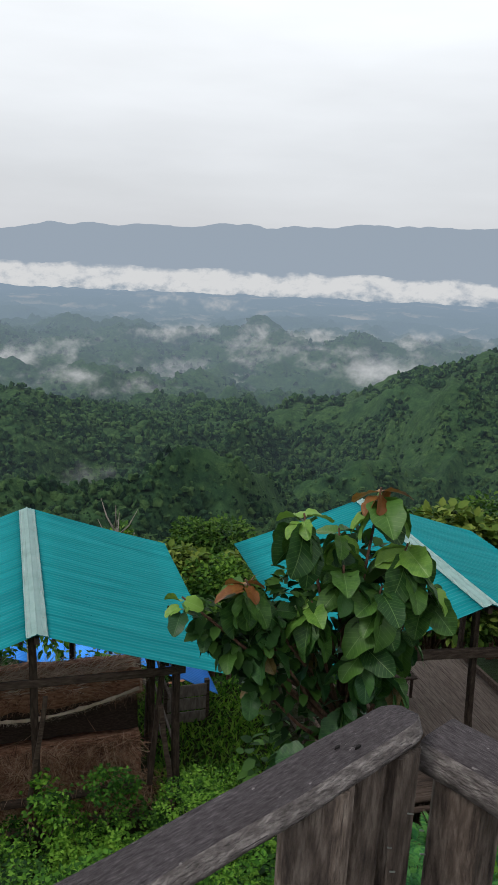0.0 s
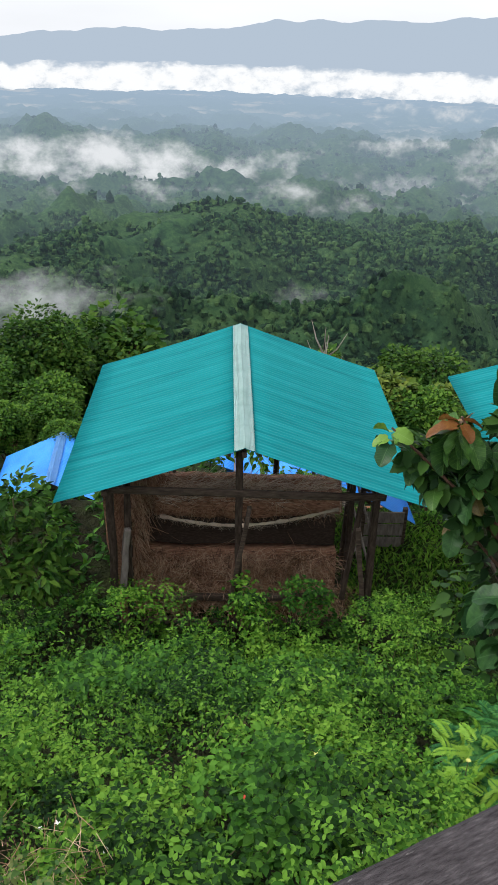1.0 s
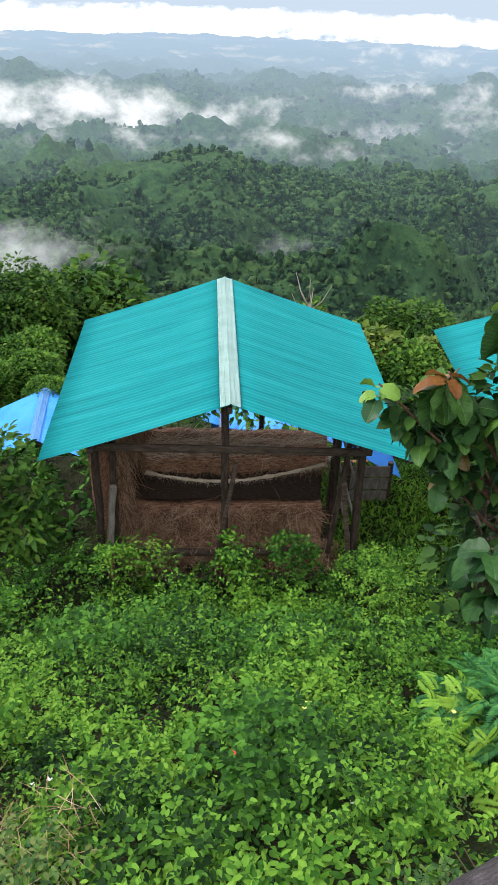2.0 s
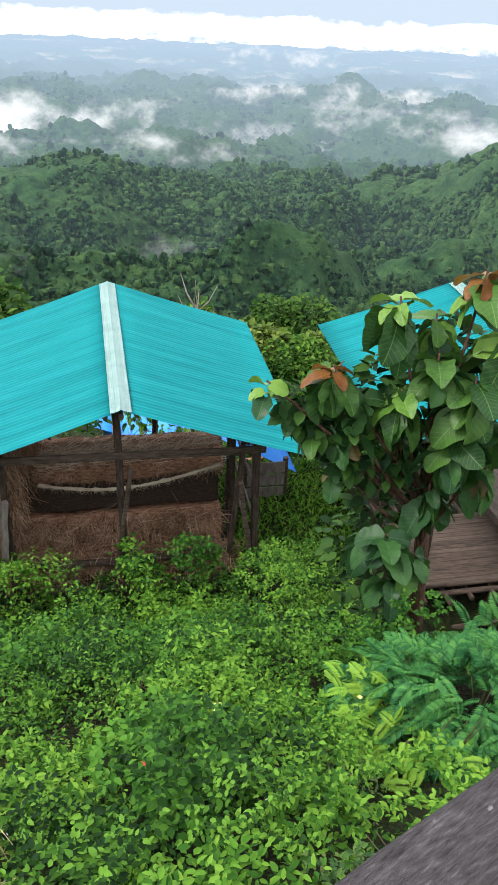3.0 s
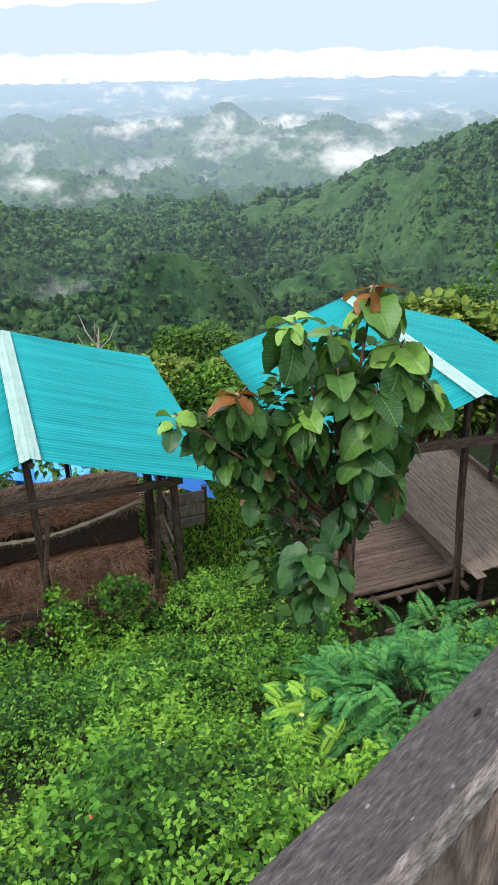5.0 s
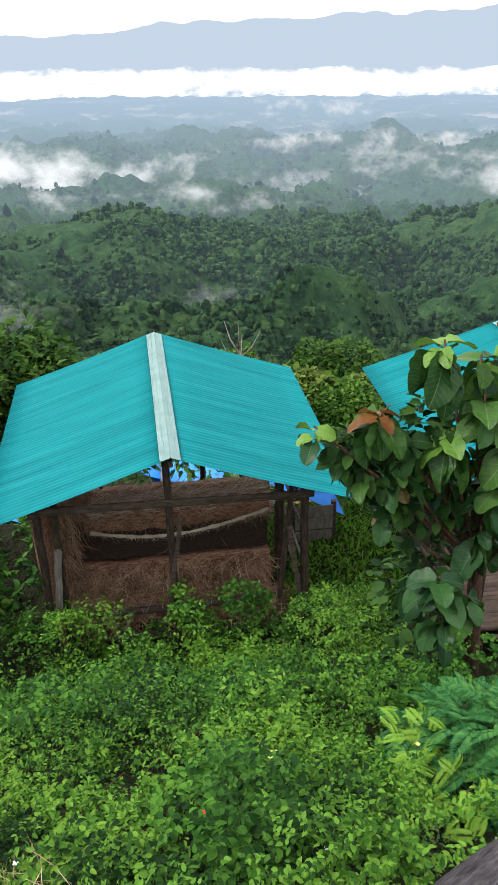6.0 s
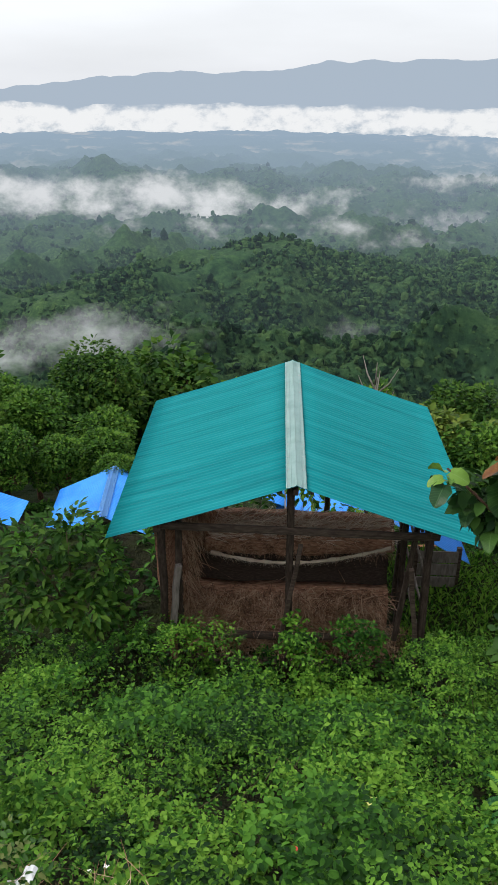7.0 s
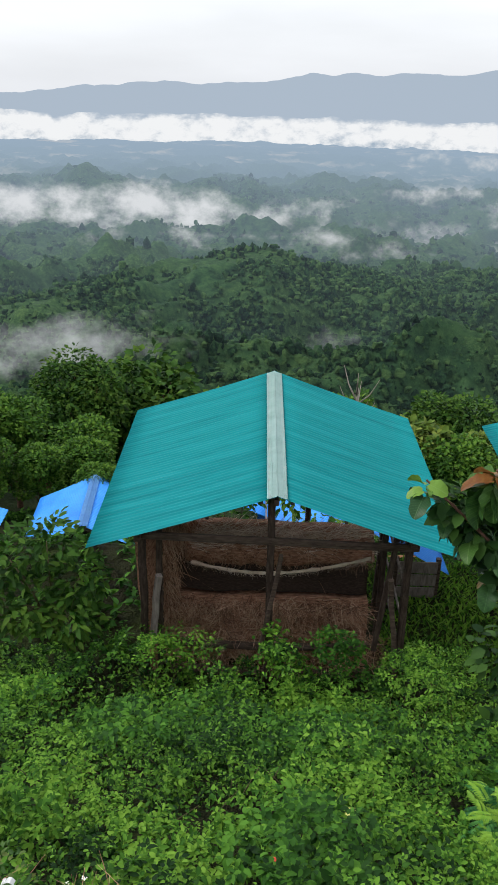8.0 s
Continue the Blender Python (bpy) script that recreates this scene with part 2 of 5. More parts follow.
def pole(bm, points, radii, sides=8, rough=0.0):
    """A round limb along points."""
    last = None
    for k, (p, r) in enumerate(zip(points, radii)):
        p = Vector(p)
        a = Vector(points[min(k + 1, len(points) - 1)]) - Vector(points[max(k - 1, 0)])
        a.normalize()
        s = a.cross(Vector((0.13, 1, 0.21))).normalized()
        t = s.cross(a)
        now = []
        for i in range(sides):
            g = 2 * math.pi * i / sides
            rr = r * (1 + random.uniform(-rough, rough))
            now.append(bm.verts.new(p + (s * math.cos(g) + t * math.sin(g)) * rr))
        if last:
            for i in range(sides):
                f = bm.faces.new((last[i], last[(i + 1) % sides], now[(i + 1) % sides], now[i]))
                f.smooth = True
        else:
            bm.faces.new(now[::-1])
        last = now
    bm.faces.new(last)
    return bm


def value_noise(x, y, seed=0):
    """Smooth noise on arrays, 0 to 1."""
    xi, yi = np.floor(x).astype(np.int64), np.floor(y).astype(np.int64)
    xf, yf = x - xi, y - yi
    u, v = xf * xf * (3 - 2 * xf), yf * yf * (3 - 2 * yf)

    def at(i, j):
        h = (i * 374761393 + j * 668265263 + seed * 1442695041) & 0xFFFFFFFF
        h = ((h ^ (h >> 13)) * 1274126177) & 0xFFFFFFFF
        return ((h ^ (h >> 16)) & 0xFFFF) / 65535.0

    return (at(xi, yi) * (1 - u) + at(xi + 1, yi) * u) * (1 - v) + (at(xi, yi + 1) * (1 - u) + at(xi + 1, yi + 1) * u) * v


def fbm(x, y, octaves=4, seed=0):
    total, amp, norm = 0.0, 1.0, 0.0
    for k in range(octaves):
        total = total + amp * value_noise(x * 2 ** k + 17.3 * k, y * 2 ** k - 9.1 * k, seed + k)
        norm += amp
        amp *= 0.5
    return total / norm


def ridged(x, y, octaves=4, seed=0):
    total, amp, norm = 0.0, 1.0, 0.0
    for k in range(octaves):
        total = total + amp * (1 - np.abs(2 * value_noise(x * 2 ** k + 5.7 * k, y * 2 ** k + 3.3 * k, seed + k) - 1))
        norm += amp
        amp *= 0.5
    return total / norm


# leaf shapes: verts along +x, face up +z, length 1
LEAF_V = np.array([(0, 0, 0), (0.5, 0, -0.03), (1, 0, -0.16), (0.28, 0.25, 0.06), (0.68, 0.2, 0.02), (0.28, -0.25, 0.06), (0.68, -0.2, 0.02)], float)
LEAF_F = np.array([(0, 1, 3), (1, 4, 3), (1, 2, 4), (0, 5, 1), (1, 5, 6), (1, 6, 2)])
CARD_V = np.array([(0, 0, 0), (0.5, 0.27, 0.05), (1, 0, -0.12), (0.5, -0.27, 0.05)], float)
CARD_F = np.array([(0, 3, 2), (0, 2, 1)])


def leaves(base, heading, pitch, roll, length, shape=(LEAF_V, LEAF_F), width=1.0):
    """Arrays of leaves: where each starts, where it points, how it is rolled and how long it is."""
    v, f = shape
    n = len(base)
    ch, sh, cp, sp = np.cos(heading), np.sin(heading), np.cos(pitch), np.sin(pitch)
    fwd = np.stack([ch * cp, sh * cp, sp], -1)
    side = np.stack([-sh, ch, np.zeros(n)], -1)
    up = np.cross(fwd, side)
    cr, sr = np.cos(roll)[:, None], np.sin(roll)[:, None]
    side, up = side * cr + up * sr, up * cr - side * sr
    L = np.broadcast_to(length, (n,))[:, None, None]
    pts = base[:, None, :] + L * (v[None, :, 0:1] * fwd[:, None, :] + width * v[None, :, 1:2] * side[:, None, :] + v[None, :, 2:3] * up[:, None, :])
    faces = f[None] + (np.arange(n) * len(v))[:, None, None]
    return pts.reshape(-1, 3), faces.reshape(-1, f.shape[1])


# ---- the ground: one sheet from the bank to the horizon ----
G_Y = [-60, -14, -9.4, -8, -5, -2, -0.6, 4.8, 6.5, 10, 16, 26, 40]
G_Z = [6.5, 6.0, 5.3, 4.5, 2.75, 0.8, -0.15, -0.5, -1.6, -3.7, -6.6, -10.5, -16]
R_R = [0, 30, 60, 100, 160, 260, 400, 560, 800, 1100, 1500, 2200, 5200]
R_Z = [-6, -13, -24, -40, -62, -98, -138, -168, -200, -228, -250, -262, -268]
"""Crest of the wooded spur that crosses the view: bearing in degrees and height."""
S_A = [-180, -60, -30, -20, -8, -2, 6, 12, 18, 24, 28, 31.5, 35, 38, 45, 70, 180]
S_E = [-15, -15, -14.6, -14.0, -12.9, -11.3, -11.6, -12.0, -11.6, -11.2, -9.9, -7.8, -6.8, -5.9, -5.0, -7, -15]


def spurs(x, y):
    """Side spurs and gullies of the hills, running down towards the look-out; 0 in a gully, 1 on a ridge."""
    u, v = 0.62 * x + 0.78 * y, 0.78 * x - 0.62 * y
    v = v + 46 * (fbm(x / 120, y / 120, 3, 47) - 0.5)
    return ridged(v / 84, u / 170, 4, 57)


def ground_z(x, y):
    """Height of the ground under the brush, near and far."""
    x, y = np.asarray(x, float), np.asarray(y, float)
    r = np.hypot(x + 0.3, y + 9.5)
    near = np.interp(y, G_Y, G_Z) - 0.16 * np.clip(x - 3.2, 0, 12) * np.clip((y + 6) / 5, 0, 1) + 0.05 * np.clip(-2.5 - x, 0, 8)
    near = near + 0.25 * (fbm(x * 0.5, y * 0.5, 3, 3) - 0.5)
    near = near - 0.65 * np.exp(-((x - 6.1) / 1.7) ** 2 - ((y + 0.9) / 1.1) ** 2)  # hollow under the raised floor
    far = np.interp(r, R_R, R_Z)
    big = np.clip((r - 120) / 300, 0, 1)
    wx, wy = x + 60 * (fbm(x / 190, y / 190, 2, 41) - 0.5), y + 60 * (fbm(x / 190, y / 190, 2, 43) - 0.5)
    far = far + big * 84 * (ridged(wx / 260, wy / 260, 4, 11) - 0.62) * np.interp(r, [0, 500, 1100, 1900, 2600, 3600, 5000], [0.5, 0.6, 1, 1, 0.7, 0.3, 0.2])
    far = far + 12 * np.clip((r - 1500) / 900, 0, 1) * (fbm(x / 500, y / 500, 3, 5) - 0.45)
    bearing = np.degrees(np.arctan2(x + 0.3, y + 9.5))
    crest_r = 620 + 90 * np.sin(np.radians(bearing * 3.1)) - 3 * np.clip(bearing - 20, 0, 30)
    crest = 8.5 + crest_r * np.tan(np.radians(np.interp(bearing, S_A, S_E) - 0.35 + 1.5 * (fbm(bearing / 4.5, 0 * bearing, 3, 77) - 0.5)))
    width = np.where(r < crest_r, 230, 130)
    bell = np.exp(-((r - crest_r) / width) ** 2)
    rough = 120 * (ridged(wx / 190, wy / 250, 3, 31) - 0.68) * np.clip((r - 130) / 200, 0, 1) * np.clip((1300 - r) / 400, 0, 1) * (1 - 0.85 * np.exp(-((r - crest_r) / 110) ** 2))
    spur = crest * bell + far * (1 - bell)
    far = np.maximum(far * (1 - 0.6 * bell) + crest * 0.6 * bell, spur) + rough
    cut = np.interp(r, [110, 260, 900, 2600, 3400], [0, 1, 1, 0.9, 0]) * (1 - 0.5 * np.exp(-((r - crest_r) / 80) ** 2))
    far = far + 78 * cut * (spurs(x, y) - 0.68)
    far = far + 62 * np.exp(-((r - 2000 - 130 * np.sin(bearing * 0.2)) / 210) ** 2) * np.clip(0.35 + 1.4 * (fbm(bearing / 5.5, 0 * bearing, 4, 97) - 0.35), 0, 1.2)
    k = np.clip((r - 32) / 25, 0, 1)
    k = k * k * (3 - 2 * k)
    return near * (1 - k) + far * k


def build_ground():
    bearings = np.radians(np.concatenate([np.linspace(-178, -34, 40), np.linspace(-33, 47, 360), np.linspace(49, 180, 36)]))
    radii = np.concatenate([np.linspace(0.02, 30, 90), np.geomspace(30.6, 110, 40), np.geomspace(111, 1300, 280), np.geomspace(1312, 4850, 170)])
    A, R = np.meshgrid(bearings, radii)
    X, Y = -0.3 + R * np.sin(A), -9.5 + R * np.cos(A)
    Z = ground_z(X, Y)
    # crowns of the far woods, as bumps of tree size
    size = np.interp(R, [60, 300, 900, 2000], [4.5, 6, 9, 15])
    crowns = np.abs(np.sin(7 * value_noise(X / 34, Y / 34, 71))) * 0.3 + ridged(X / size, Y / size, 2, 51)
    tall = np.clip((R - 110) / 100, 0, 1) * np.interp(R, [60, 300, 900, 2000, 3000], [0.8, 1.2, 2.2, 7, 7]) * (0.30 + 1.0 * np.clip((fbm(X / 90, Y / 90, 4, 91) - 0.42) * 8, 0, 1))
    Z = Z + tall * crowns
    n, m = R.shape
    idx = np.arange(n * m).reshape(n, m)
    nxt = np.roll(idx, -1, axis=1)
    f = np.stack([idx[:-1], idx[1:], nxt[1:], nxt[:-1]], -1).reshape(-1, 4)
    return mesh_np("ground", np.stack([X, Y, Z], -1).reshape(-1, 3), f[:, ::-1])


def ground_material(name="hillside", crowns=False):
    """Soil and undergrowth near by, woods on the hills; the airlight of the far valley is painted on as emission that
    grows with the distance from the hut.
    """
    m = bpy.data.materials.new(name)
    m.use_nodes = True
    n, l = m.node_tree.nodes, m.node_tree.links
    n.clear()
    out, b = n.new("ShaderNodeOutputMaterial"), n.new("ShaderNodeBsdfPrincipled")
    b.inputs["Roughness"].default_value = 0.95
    b.inputs["Specular IOR Level"].default_value = 0.1
    geo = n.new("ShaderNodeNewGeometry")

    def noise_at(scale, detail=5.0, rough=0.6):
        k = n.new("ShaderNodeTexNoise")
        k.inputs["Scale"].default_value = scale
        k.inputs["Detail"].default_value = detail
        k.inputs["Roughness"].default_value = rough
        l.new(geo.outputs["Position"], k.inputs["Vector"])
        return k.outputs["Fac"]

    def ramp(fac, stops):
        k = n.new("ShaderNodeValToRGB")
        e = k.color_ramp.elements
        e[0].position, e[0].color = stops[0][0], (*stops[0][1], 1)
        e[1].position, e[1].color = stops[-1][0], (*stops[-1][1], 1)
        for p, c in stops[1:-1]:
            e.new(p).color = (*c, 1)
        l.new(fac, k.inputs["Fac"])
        return k.outputs["Color"]

    def mix(fac, a, c):
        k = n.new("ShaderNodeMix")
        k.data_type = "RGBA"
        l.new(fac, k.inputs[0])
        l.new(a, k.inputs[6])
        l.new(c, k.inputs[7])
        return k.outputs[2]

    def span(value, a, c, lo=0.0, hi=1.0):
        k = n.new("ShaderNodeMapRange")
        for key, v in (("From Min", a), ("From Max", c), ("To Min", lo), ("To Max", hi)):
            k.inputs[key].default_value = v
        l.new(value, k.inputs["Value"])
        return k.outputs["Result"]

    length = n.new("ShaderNodeVectorMath")
    length.operation = "LENGTH"
    l.new(geo.outputs["Position"], length.inputs[0])
    r = length.outputs["Value"]
    grain = noise_at(0.35 if crowns else 0.09, 8.0, 0.72)
    if crowns:
        part_of = n.new("ShaderNodeMath")
        part_of.operation = "MULTIPLY_ADD"
        part_of.inputs[1].default_value = 0.34
        l.new(geo.outputs["Random Per Island"], part_of.inputs[0])
        l.new(span(grain, 0.0, 1.0, -0.14, 0.86), part_of.inputs[2])
        grain = part_of.outputs[0]
    woods = ramp(grain, [(0.34, (0.006, 0.020, 0.011)), (0.46, (0.016, 0.046, 0.020)), (0.56, (0.032, 0.078, 0.028)), (0.70, (0.064, 0.122, 0.040))])
    meadow = ramp(noise_at(0.24, 9.0, 0.8), [(0.34, (0.010, 0.028, 0.013)), (0.5, (0.034, 0.076, 0.026)), (0.66, (0.085, 0.145, 0.044))])
    far_cover = mix(span(noise_at(0.011, 7.0, 0.65), 0.40, 0.56, 0.10, 1.0), woods, meadow)
    soil = ramp(noise_at(1.1, 6.0), [(0.3, (0.018, 0.013, 0.008)), (0.5, (0.020, 0.024, 0.009)), (0.7, (0.030, 0.045, 0.012))])
    l.new(woods if crowns else mix(span(r, 15, 40), soil, far_cover), b.inputs["Base Color"])
    bump = n.new("ShaderNodeBump")
    bump.inputs["Strength"].default_value = 1.0
    bump.inputs["Distance"].default_value = 1.6
    l.new(noise_at(0.8 if crowns else 0.33, 7.0, 0.75), bump.inputs["Height"])
    l.new(bump.outputs[0], b.inputs["Normal"])
    # haze painted as a bluish glow over the surface, stronger with distance
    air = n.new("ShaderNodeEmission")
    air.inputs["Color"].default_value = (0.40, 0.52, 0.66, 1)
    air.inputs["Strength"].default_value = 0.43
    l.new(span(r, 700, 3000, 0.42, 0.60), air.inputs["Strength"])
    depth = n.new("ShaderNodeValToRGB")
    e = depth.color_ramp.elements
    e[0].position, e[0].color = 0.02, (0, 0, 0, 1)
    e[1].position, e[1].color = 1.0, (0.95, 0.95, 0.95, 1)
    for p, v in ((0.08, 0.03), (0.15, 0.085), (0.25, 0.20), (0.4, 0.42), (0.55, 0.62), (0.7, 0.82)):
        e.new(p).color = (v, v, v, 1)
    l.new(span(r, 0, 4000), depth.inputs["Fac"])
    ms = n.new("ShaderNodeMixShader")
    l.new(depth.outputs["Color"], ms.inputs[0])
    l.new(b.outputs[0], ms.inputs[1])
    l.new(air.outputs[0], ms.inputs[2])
    # mist in the hollows of the far valley, painted on the ground as white emission
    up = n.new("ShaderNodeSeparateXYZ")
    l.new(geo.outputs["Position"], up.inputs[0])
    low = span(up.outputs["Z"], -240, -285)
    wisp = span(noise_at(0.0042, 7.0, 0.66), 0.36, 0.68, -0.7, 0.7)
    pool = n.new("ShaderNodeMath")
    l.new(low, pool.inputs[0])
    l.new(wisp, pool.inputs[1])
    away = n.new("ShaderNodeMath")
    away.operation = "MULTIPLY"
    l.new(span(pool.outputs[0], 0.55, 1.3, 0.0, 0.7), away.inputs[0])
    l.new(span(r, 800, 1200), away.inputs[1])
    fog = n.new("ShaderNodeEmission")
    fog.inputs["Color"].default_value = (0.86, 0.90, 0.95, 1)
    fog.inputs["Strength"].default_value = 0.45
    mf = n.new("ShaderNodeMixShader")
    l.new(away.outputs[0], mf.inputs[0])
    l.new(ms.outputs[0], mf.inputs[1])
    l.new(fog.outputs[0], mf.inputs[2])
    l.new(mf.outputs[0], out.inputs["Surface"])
    return m


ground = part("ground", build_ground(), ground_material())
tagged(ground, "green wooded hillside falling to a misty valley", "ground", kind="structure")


def build_woods(count, seed, near=120, far=900, grow=1.0, gully=0.0):
    """Rounded, uneven crowns of the woods on the hills, thickest in the gullies, as one mesh."""
    g = np.random.default_rng(seed)
    a = np.radians(g.uniform(-32, 46, count * 3))
    rr = np.sqrt(g.uniform(near ** 2, far ** 2, count * 3))
    x, y = -0.3 + rr * np.sin(a), -9.5 + rr * np.cos(a)
    hollow = 1.0 * (fbm(x / 34, y / 34, 4, 91) - 0.5) - 1.2 * spurs(x, y) + g.uniform(-0.2, 0.2, count * 3)
    keep = hollow > np.quantile(hollow, gully)
    x, y, rr = x[keep][:count], y[keep][:count], rr[keep][:count]
    n = len(x)
    u = np.array([(math.cos(j * 1.2566 + 0.6 * k) * math.cos(e), math.sin(j * 1.2566 + 0.6 * k) * math.cos(e), math.sin(e)) for k, e in enumerate((-0.3, 0.55)) for j in range(5)] + [(0, 0, 1)])
    f = [(j, (j + 1) % 5, 5 + j) for j in range(5)] + [(5 + j, (j + 1) % 5, 5 + (j + 1) % 5) for j in range(5)] + [(5 + j, 5 + (j + 1) % 5, 10) for j in range(5)]
    size = grow * g.uniform(0.42, 1.0, n) ** 2 * 3.5 * np.interp(rr, [85, 300, 900], [0.5, 0.75, 1.15])
    v = u[None] * g.uniform(0.5, 1.45, (n, 11, 1)) * np.stack([size, size, size * g.uniform(0.8, 1.6, n)], -1)[:, None, :]
    v = v + np.stack([x, y, ground_z(x, y) + size * 0.7 + (1.0 if grow > 0.6 else 0.2)], -1)[:, None, :]
    faces = np.array(f)[None] + (np.arange(n) * 11)[:, None, None]
    return mesh_np("woods", v.reshape(-1, 3), faces.reshape(-1, 3), False)


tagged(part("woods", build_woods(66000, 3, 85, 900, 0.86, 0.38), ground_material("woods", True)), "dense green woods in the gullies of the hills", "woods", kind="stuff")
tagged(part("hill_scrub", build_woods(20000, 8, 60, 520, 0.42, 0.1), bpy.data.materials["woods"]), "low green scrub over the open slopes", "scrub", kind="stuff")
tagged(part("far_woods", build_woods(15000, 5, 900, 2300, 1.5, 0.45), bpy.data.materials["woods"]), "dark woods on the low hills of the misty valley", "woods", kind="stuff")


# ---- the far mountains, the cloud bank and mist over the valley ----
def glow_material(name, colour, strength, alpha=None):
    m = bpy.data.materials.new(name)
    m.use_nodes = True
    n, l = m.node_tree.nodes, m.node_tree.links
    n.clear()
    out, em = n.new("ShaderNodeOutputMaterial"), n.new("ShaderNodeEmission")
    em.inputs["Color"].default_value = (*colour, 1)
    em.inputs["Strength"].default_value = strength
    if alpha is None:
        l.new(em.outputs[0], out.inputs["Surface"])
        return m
    co = n.new("ShaderNodeUVMap")
    sep = n.new("ShaderNodeSeparateXYZ")
    l.new(co.outputs[0], sep.inputs[0])
    geo = n.new("ShaderNodeNewGeometry")
    mp = n.new("ShaderNodeMapping")
    mp.inputs["Scale"].default_value = alpha["stretch"]
    mp.inputs["Rotation"].default_value = (0, radians(alpha.get("lean", 0)), 0)
    l.new(geo.outputs["Position"], mp.inputs["Vector"])
    no = n.new("ShaderNodeTexNoise")
    no.inputs["Scale"].default_value = alpha["scale"]
    no.inputs["Detail"].default_value = 7.0
    no.inputs["Roughness"].default_value = 0.62
    l.new(mp.outputs[0], no.inputs["Vector"])
    body = n.new("ShaderNodeValToRGB")
    e = body.color_ramp.elements
    stops = alpha["profile"]
    e[0].position, e[0].color = stops[0][0], (stops[0][1],) * 3 + (1,)
    e[1].position, e[1].color = stops[-1][0], (stops[-1][1],) * 3 + (1,)
    for p, v in stops[1:-1]:
        e.new(p).color = (v, v, v, 1)
    l.new(sep.outputs["Y"], body.inputs["Fac"])
    ends = n.new("ShaderNodeValToRGB")
    e = ends.color_ramp.elements
    e[0].position, e[0].color = 0.0, (0, 0, 0, 1)
    e[1].position, e[1].color = 1.0, (0, 0, 0, 1)
    for p in (alpha.get("fade", 0.2), 1 - alpha.get("fade", 0.2)):
        e.new(p).color = (1, 1, 1, 1)
    l.new(sep.outputs["X"], ends.inputs["Fac"])
    mul = n.new("ShaderNodeMath")
    mul.operation = "MULTIPLY"
    l.new(body.outputs["Color"], mul.inputs[0])
    l.new(ends.outputs["Color"], mul.inputs[1])
    swing = n.new("ShaderNodeMapRange")
    swing.clamp = False
    swing.inputs["To Min"].default_value = -0.5 * alpha["gain"]
    swing.inputs["To Max"].default_value = 0.5 * alpha["gain"]
    l.new(no.outputs["Fac"], swing.inputs["Value"])
    add = n.new("ShaderNodeMath")
    l.new(mul.outputs[0], add.inputs[0])
    l.new(swing.outputs["Result"], add.inputs[1])
    mr = n.new("ShaderNodeMapRange")
    mr.interpolation_type = "SMOOTHSTEP"
    mr.inputs["From Min"].default_value = alpha["from"]
    mr.inputs["From Max"].default_value = alpha["to"]
    mr.inputs["To Max"].default_value = alpha.get("most", 1.0)
    l.new(add.outputs[0], mr.inputs["Value"])
    tr, ms = n.new("ShaderNodeBsdfTransparent"), n.new("ShaderNodeMixShader")
    l.new(mr.outputs["Result"], ms.inputs[0])
    l.new(tr.outputs[0], ms.inputs[1])
    l.new(em.outputs[0], ms.inputs[2])
    l.new(ms.outputs[0], out.inputs["Surface"])
    return m


def curtain(name, r, a0, a1, low, high, top, depth, mat, label, category, cols=160, rows=14, seed=0):
    """A rounded bank r metres off, from bearing a0 to a1, between two angles of sight; top: how ragged its crest is."""
    verts, faces, uv = [], [], []
    for j in range(rows + 1):
        for i in range(cols + 1):
            a = radians(a0 + (a1 - a0) * i / cols)
            f = j / rows
            lo = low(math.degrees(a)) if callable(low) else low
            hi = high(math.degrees(a)) if callable(high) else high
            crest = hi + top * (float(fbm(np.array(i * 0.16 + seed), np.array(seed * 1.7), 4, seed)) - 0.5)
            rr = r + depth * (math.cos(math.pi * (f - 0.5)) * -1 + 0.4 * float(fbm(np.array(i * 0.2), np.array(j * 0.4), 3, seed + 4)))
            z = 8.5 + rr * math.tan(radians(lo + (crest - lo) * f))
            verts.append((-0.3 + rr * math.sin(a), -9.5 + rr * math.cos(a), z))
            uv.append((i / cols, f))
    for j in range(rows):
        for i in range(cols):
            k = j * (cols + 1) + i
            faces.append((k, k + 1, k + cols + 2, k + cols + 1))
    me = mesh_np(name, verts, faces)
    layer = me.uv_layers.new(name="UVMap")
    loops = np.array(faces).ravel()
    layer.data.foreach_set("uv", np.array(uv, np.float32)[loops].ravel())
    ob = part(name, me, mat)
    ob.visible_shadow = False
    return tagged(ob, label, category, kind="structure")


MT_A = [-40, -18, -12, -6.3, -1.5, 2.1, 7.2, 13.5, 18, 22, 25, 33, 60]
MT_E = [-1.6, -1.0, -0.5, 0.0, -0.1, 0.45, 0.65, 0.85, 1.1, 1.0, 1.35, 1.5, 1.6]
# haze and daylight on the range are put into one flat emission colour
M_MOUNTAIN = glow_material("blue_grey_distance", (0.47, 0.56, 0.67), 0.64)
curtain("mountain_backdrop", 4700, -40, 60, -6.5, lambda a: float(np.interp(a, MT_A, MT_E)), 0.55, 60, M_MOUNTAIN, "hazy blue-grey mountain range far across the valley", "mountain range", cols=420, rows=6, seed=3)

# cloud and mist sheets glow by emission in place of daylight on them
M_BANK = glow_material("white_cloud", (0.97, 0.985, 1.0), 0.66, dict(stretch=(1, 1, 1.6), scale=0.010, lean=-20, gain=2.1, profile=[(0.0, 0.0), (0.2, 0.16), (0.45, 0.5), (0.7, 0.92), (0.9, 0.9), (1.0, 0.40)], fade=0.01, **{"from": 0.2, "to": 0.95}))
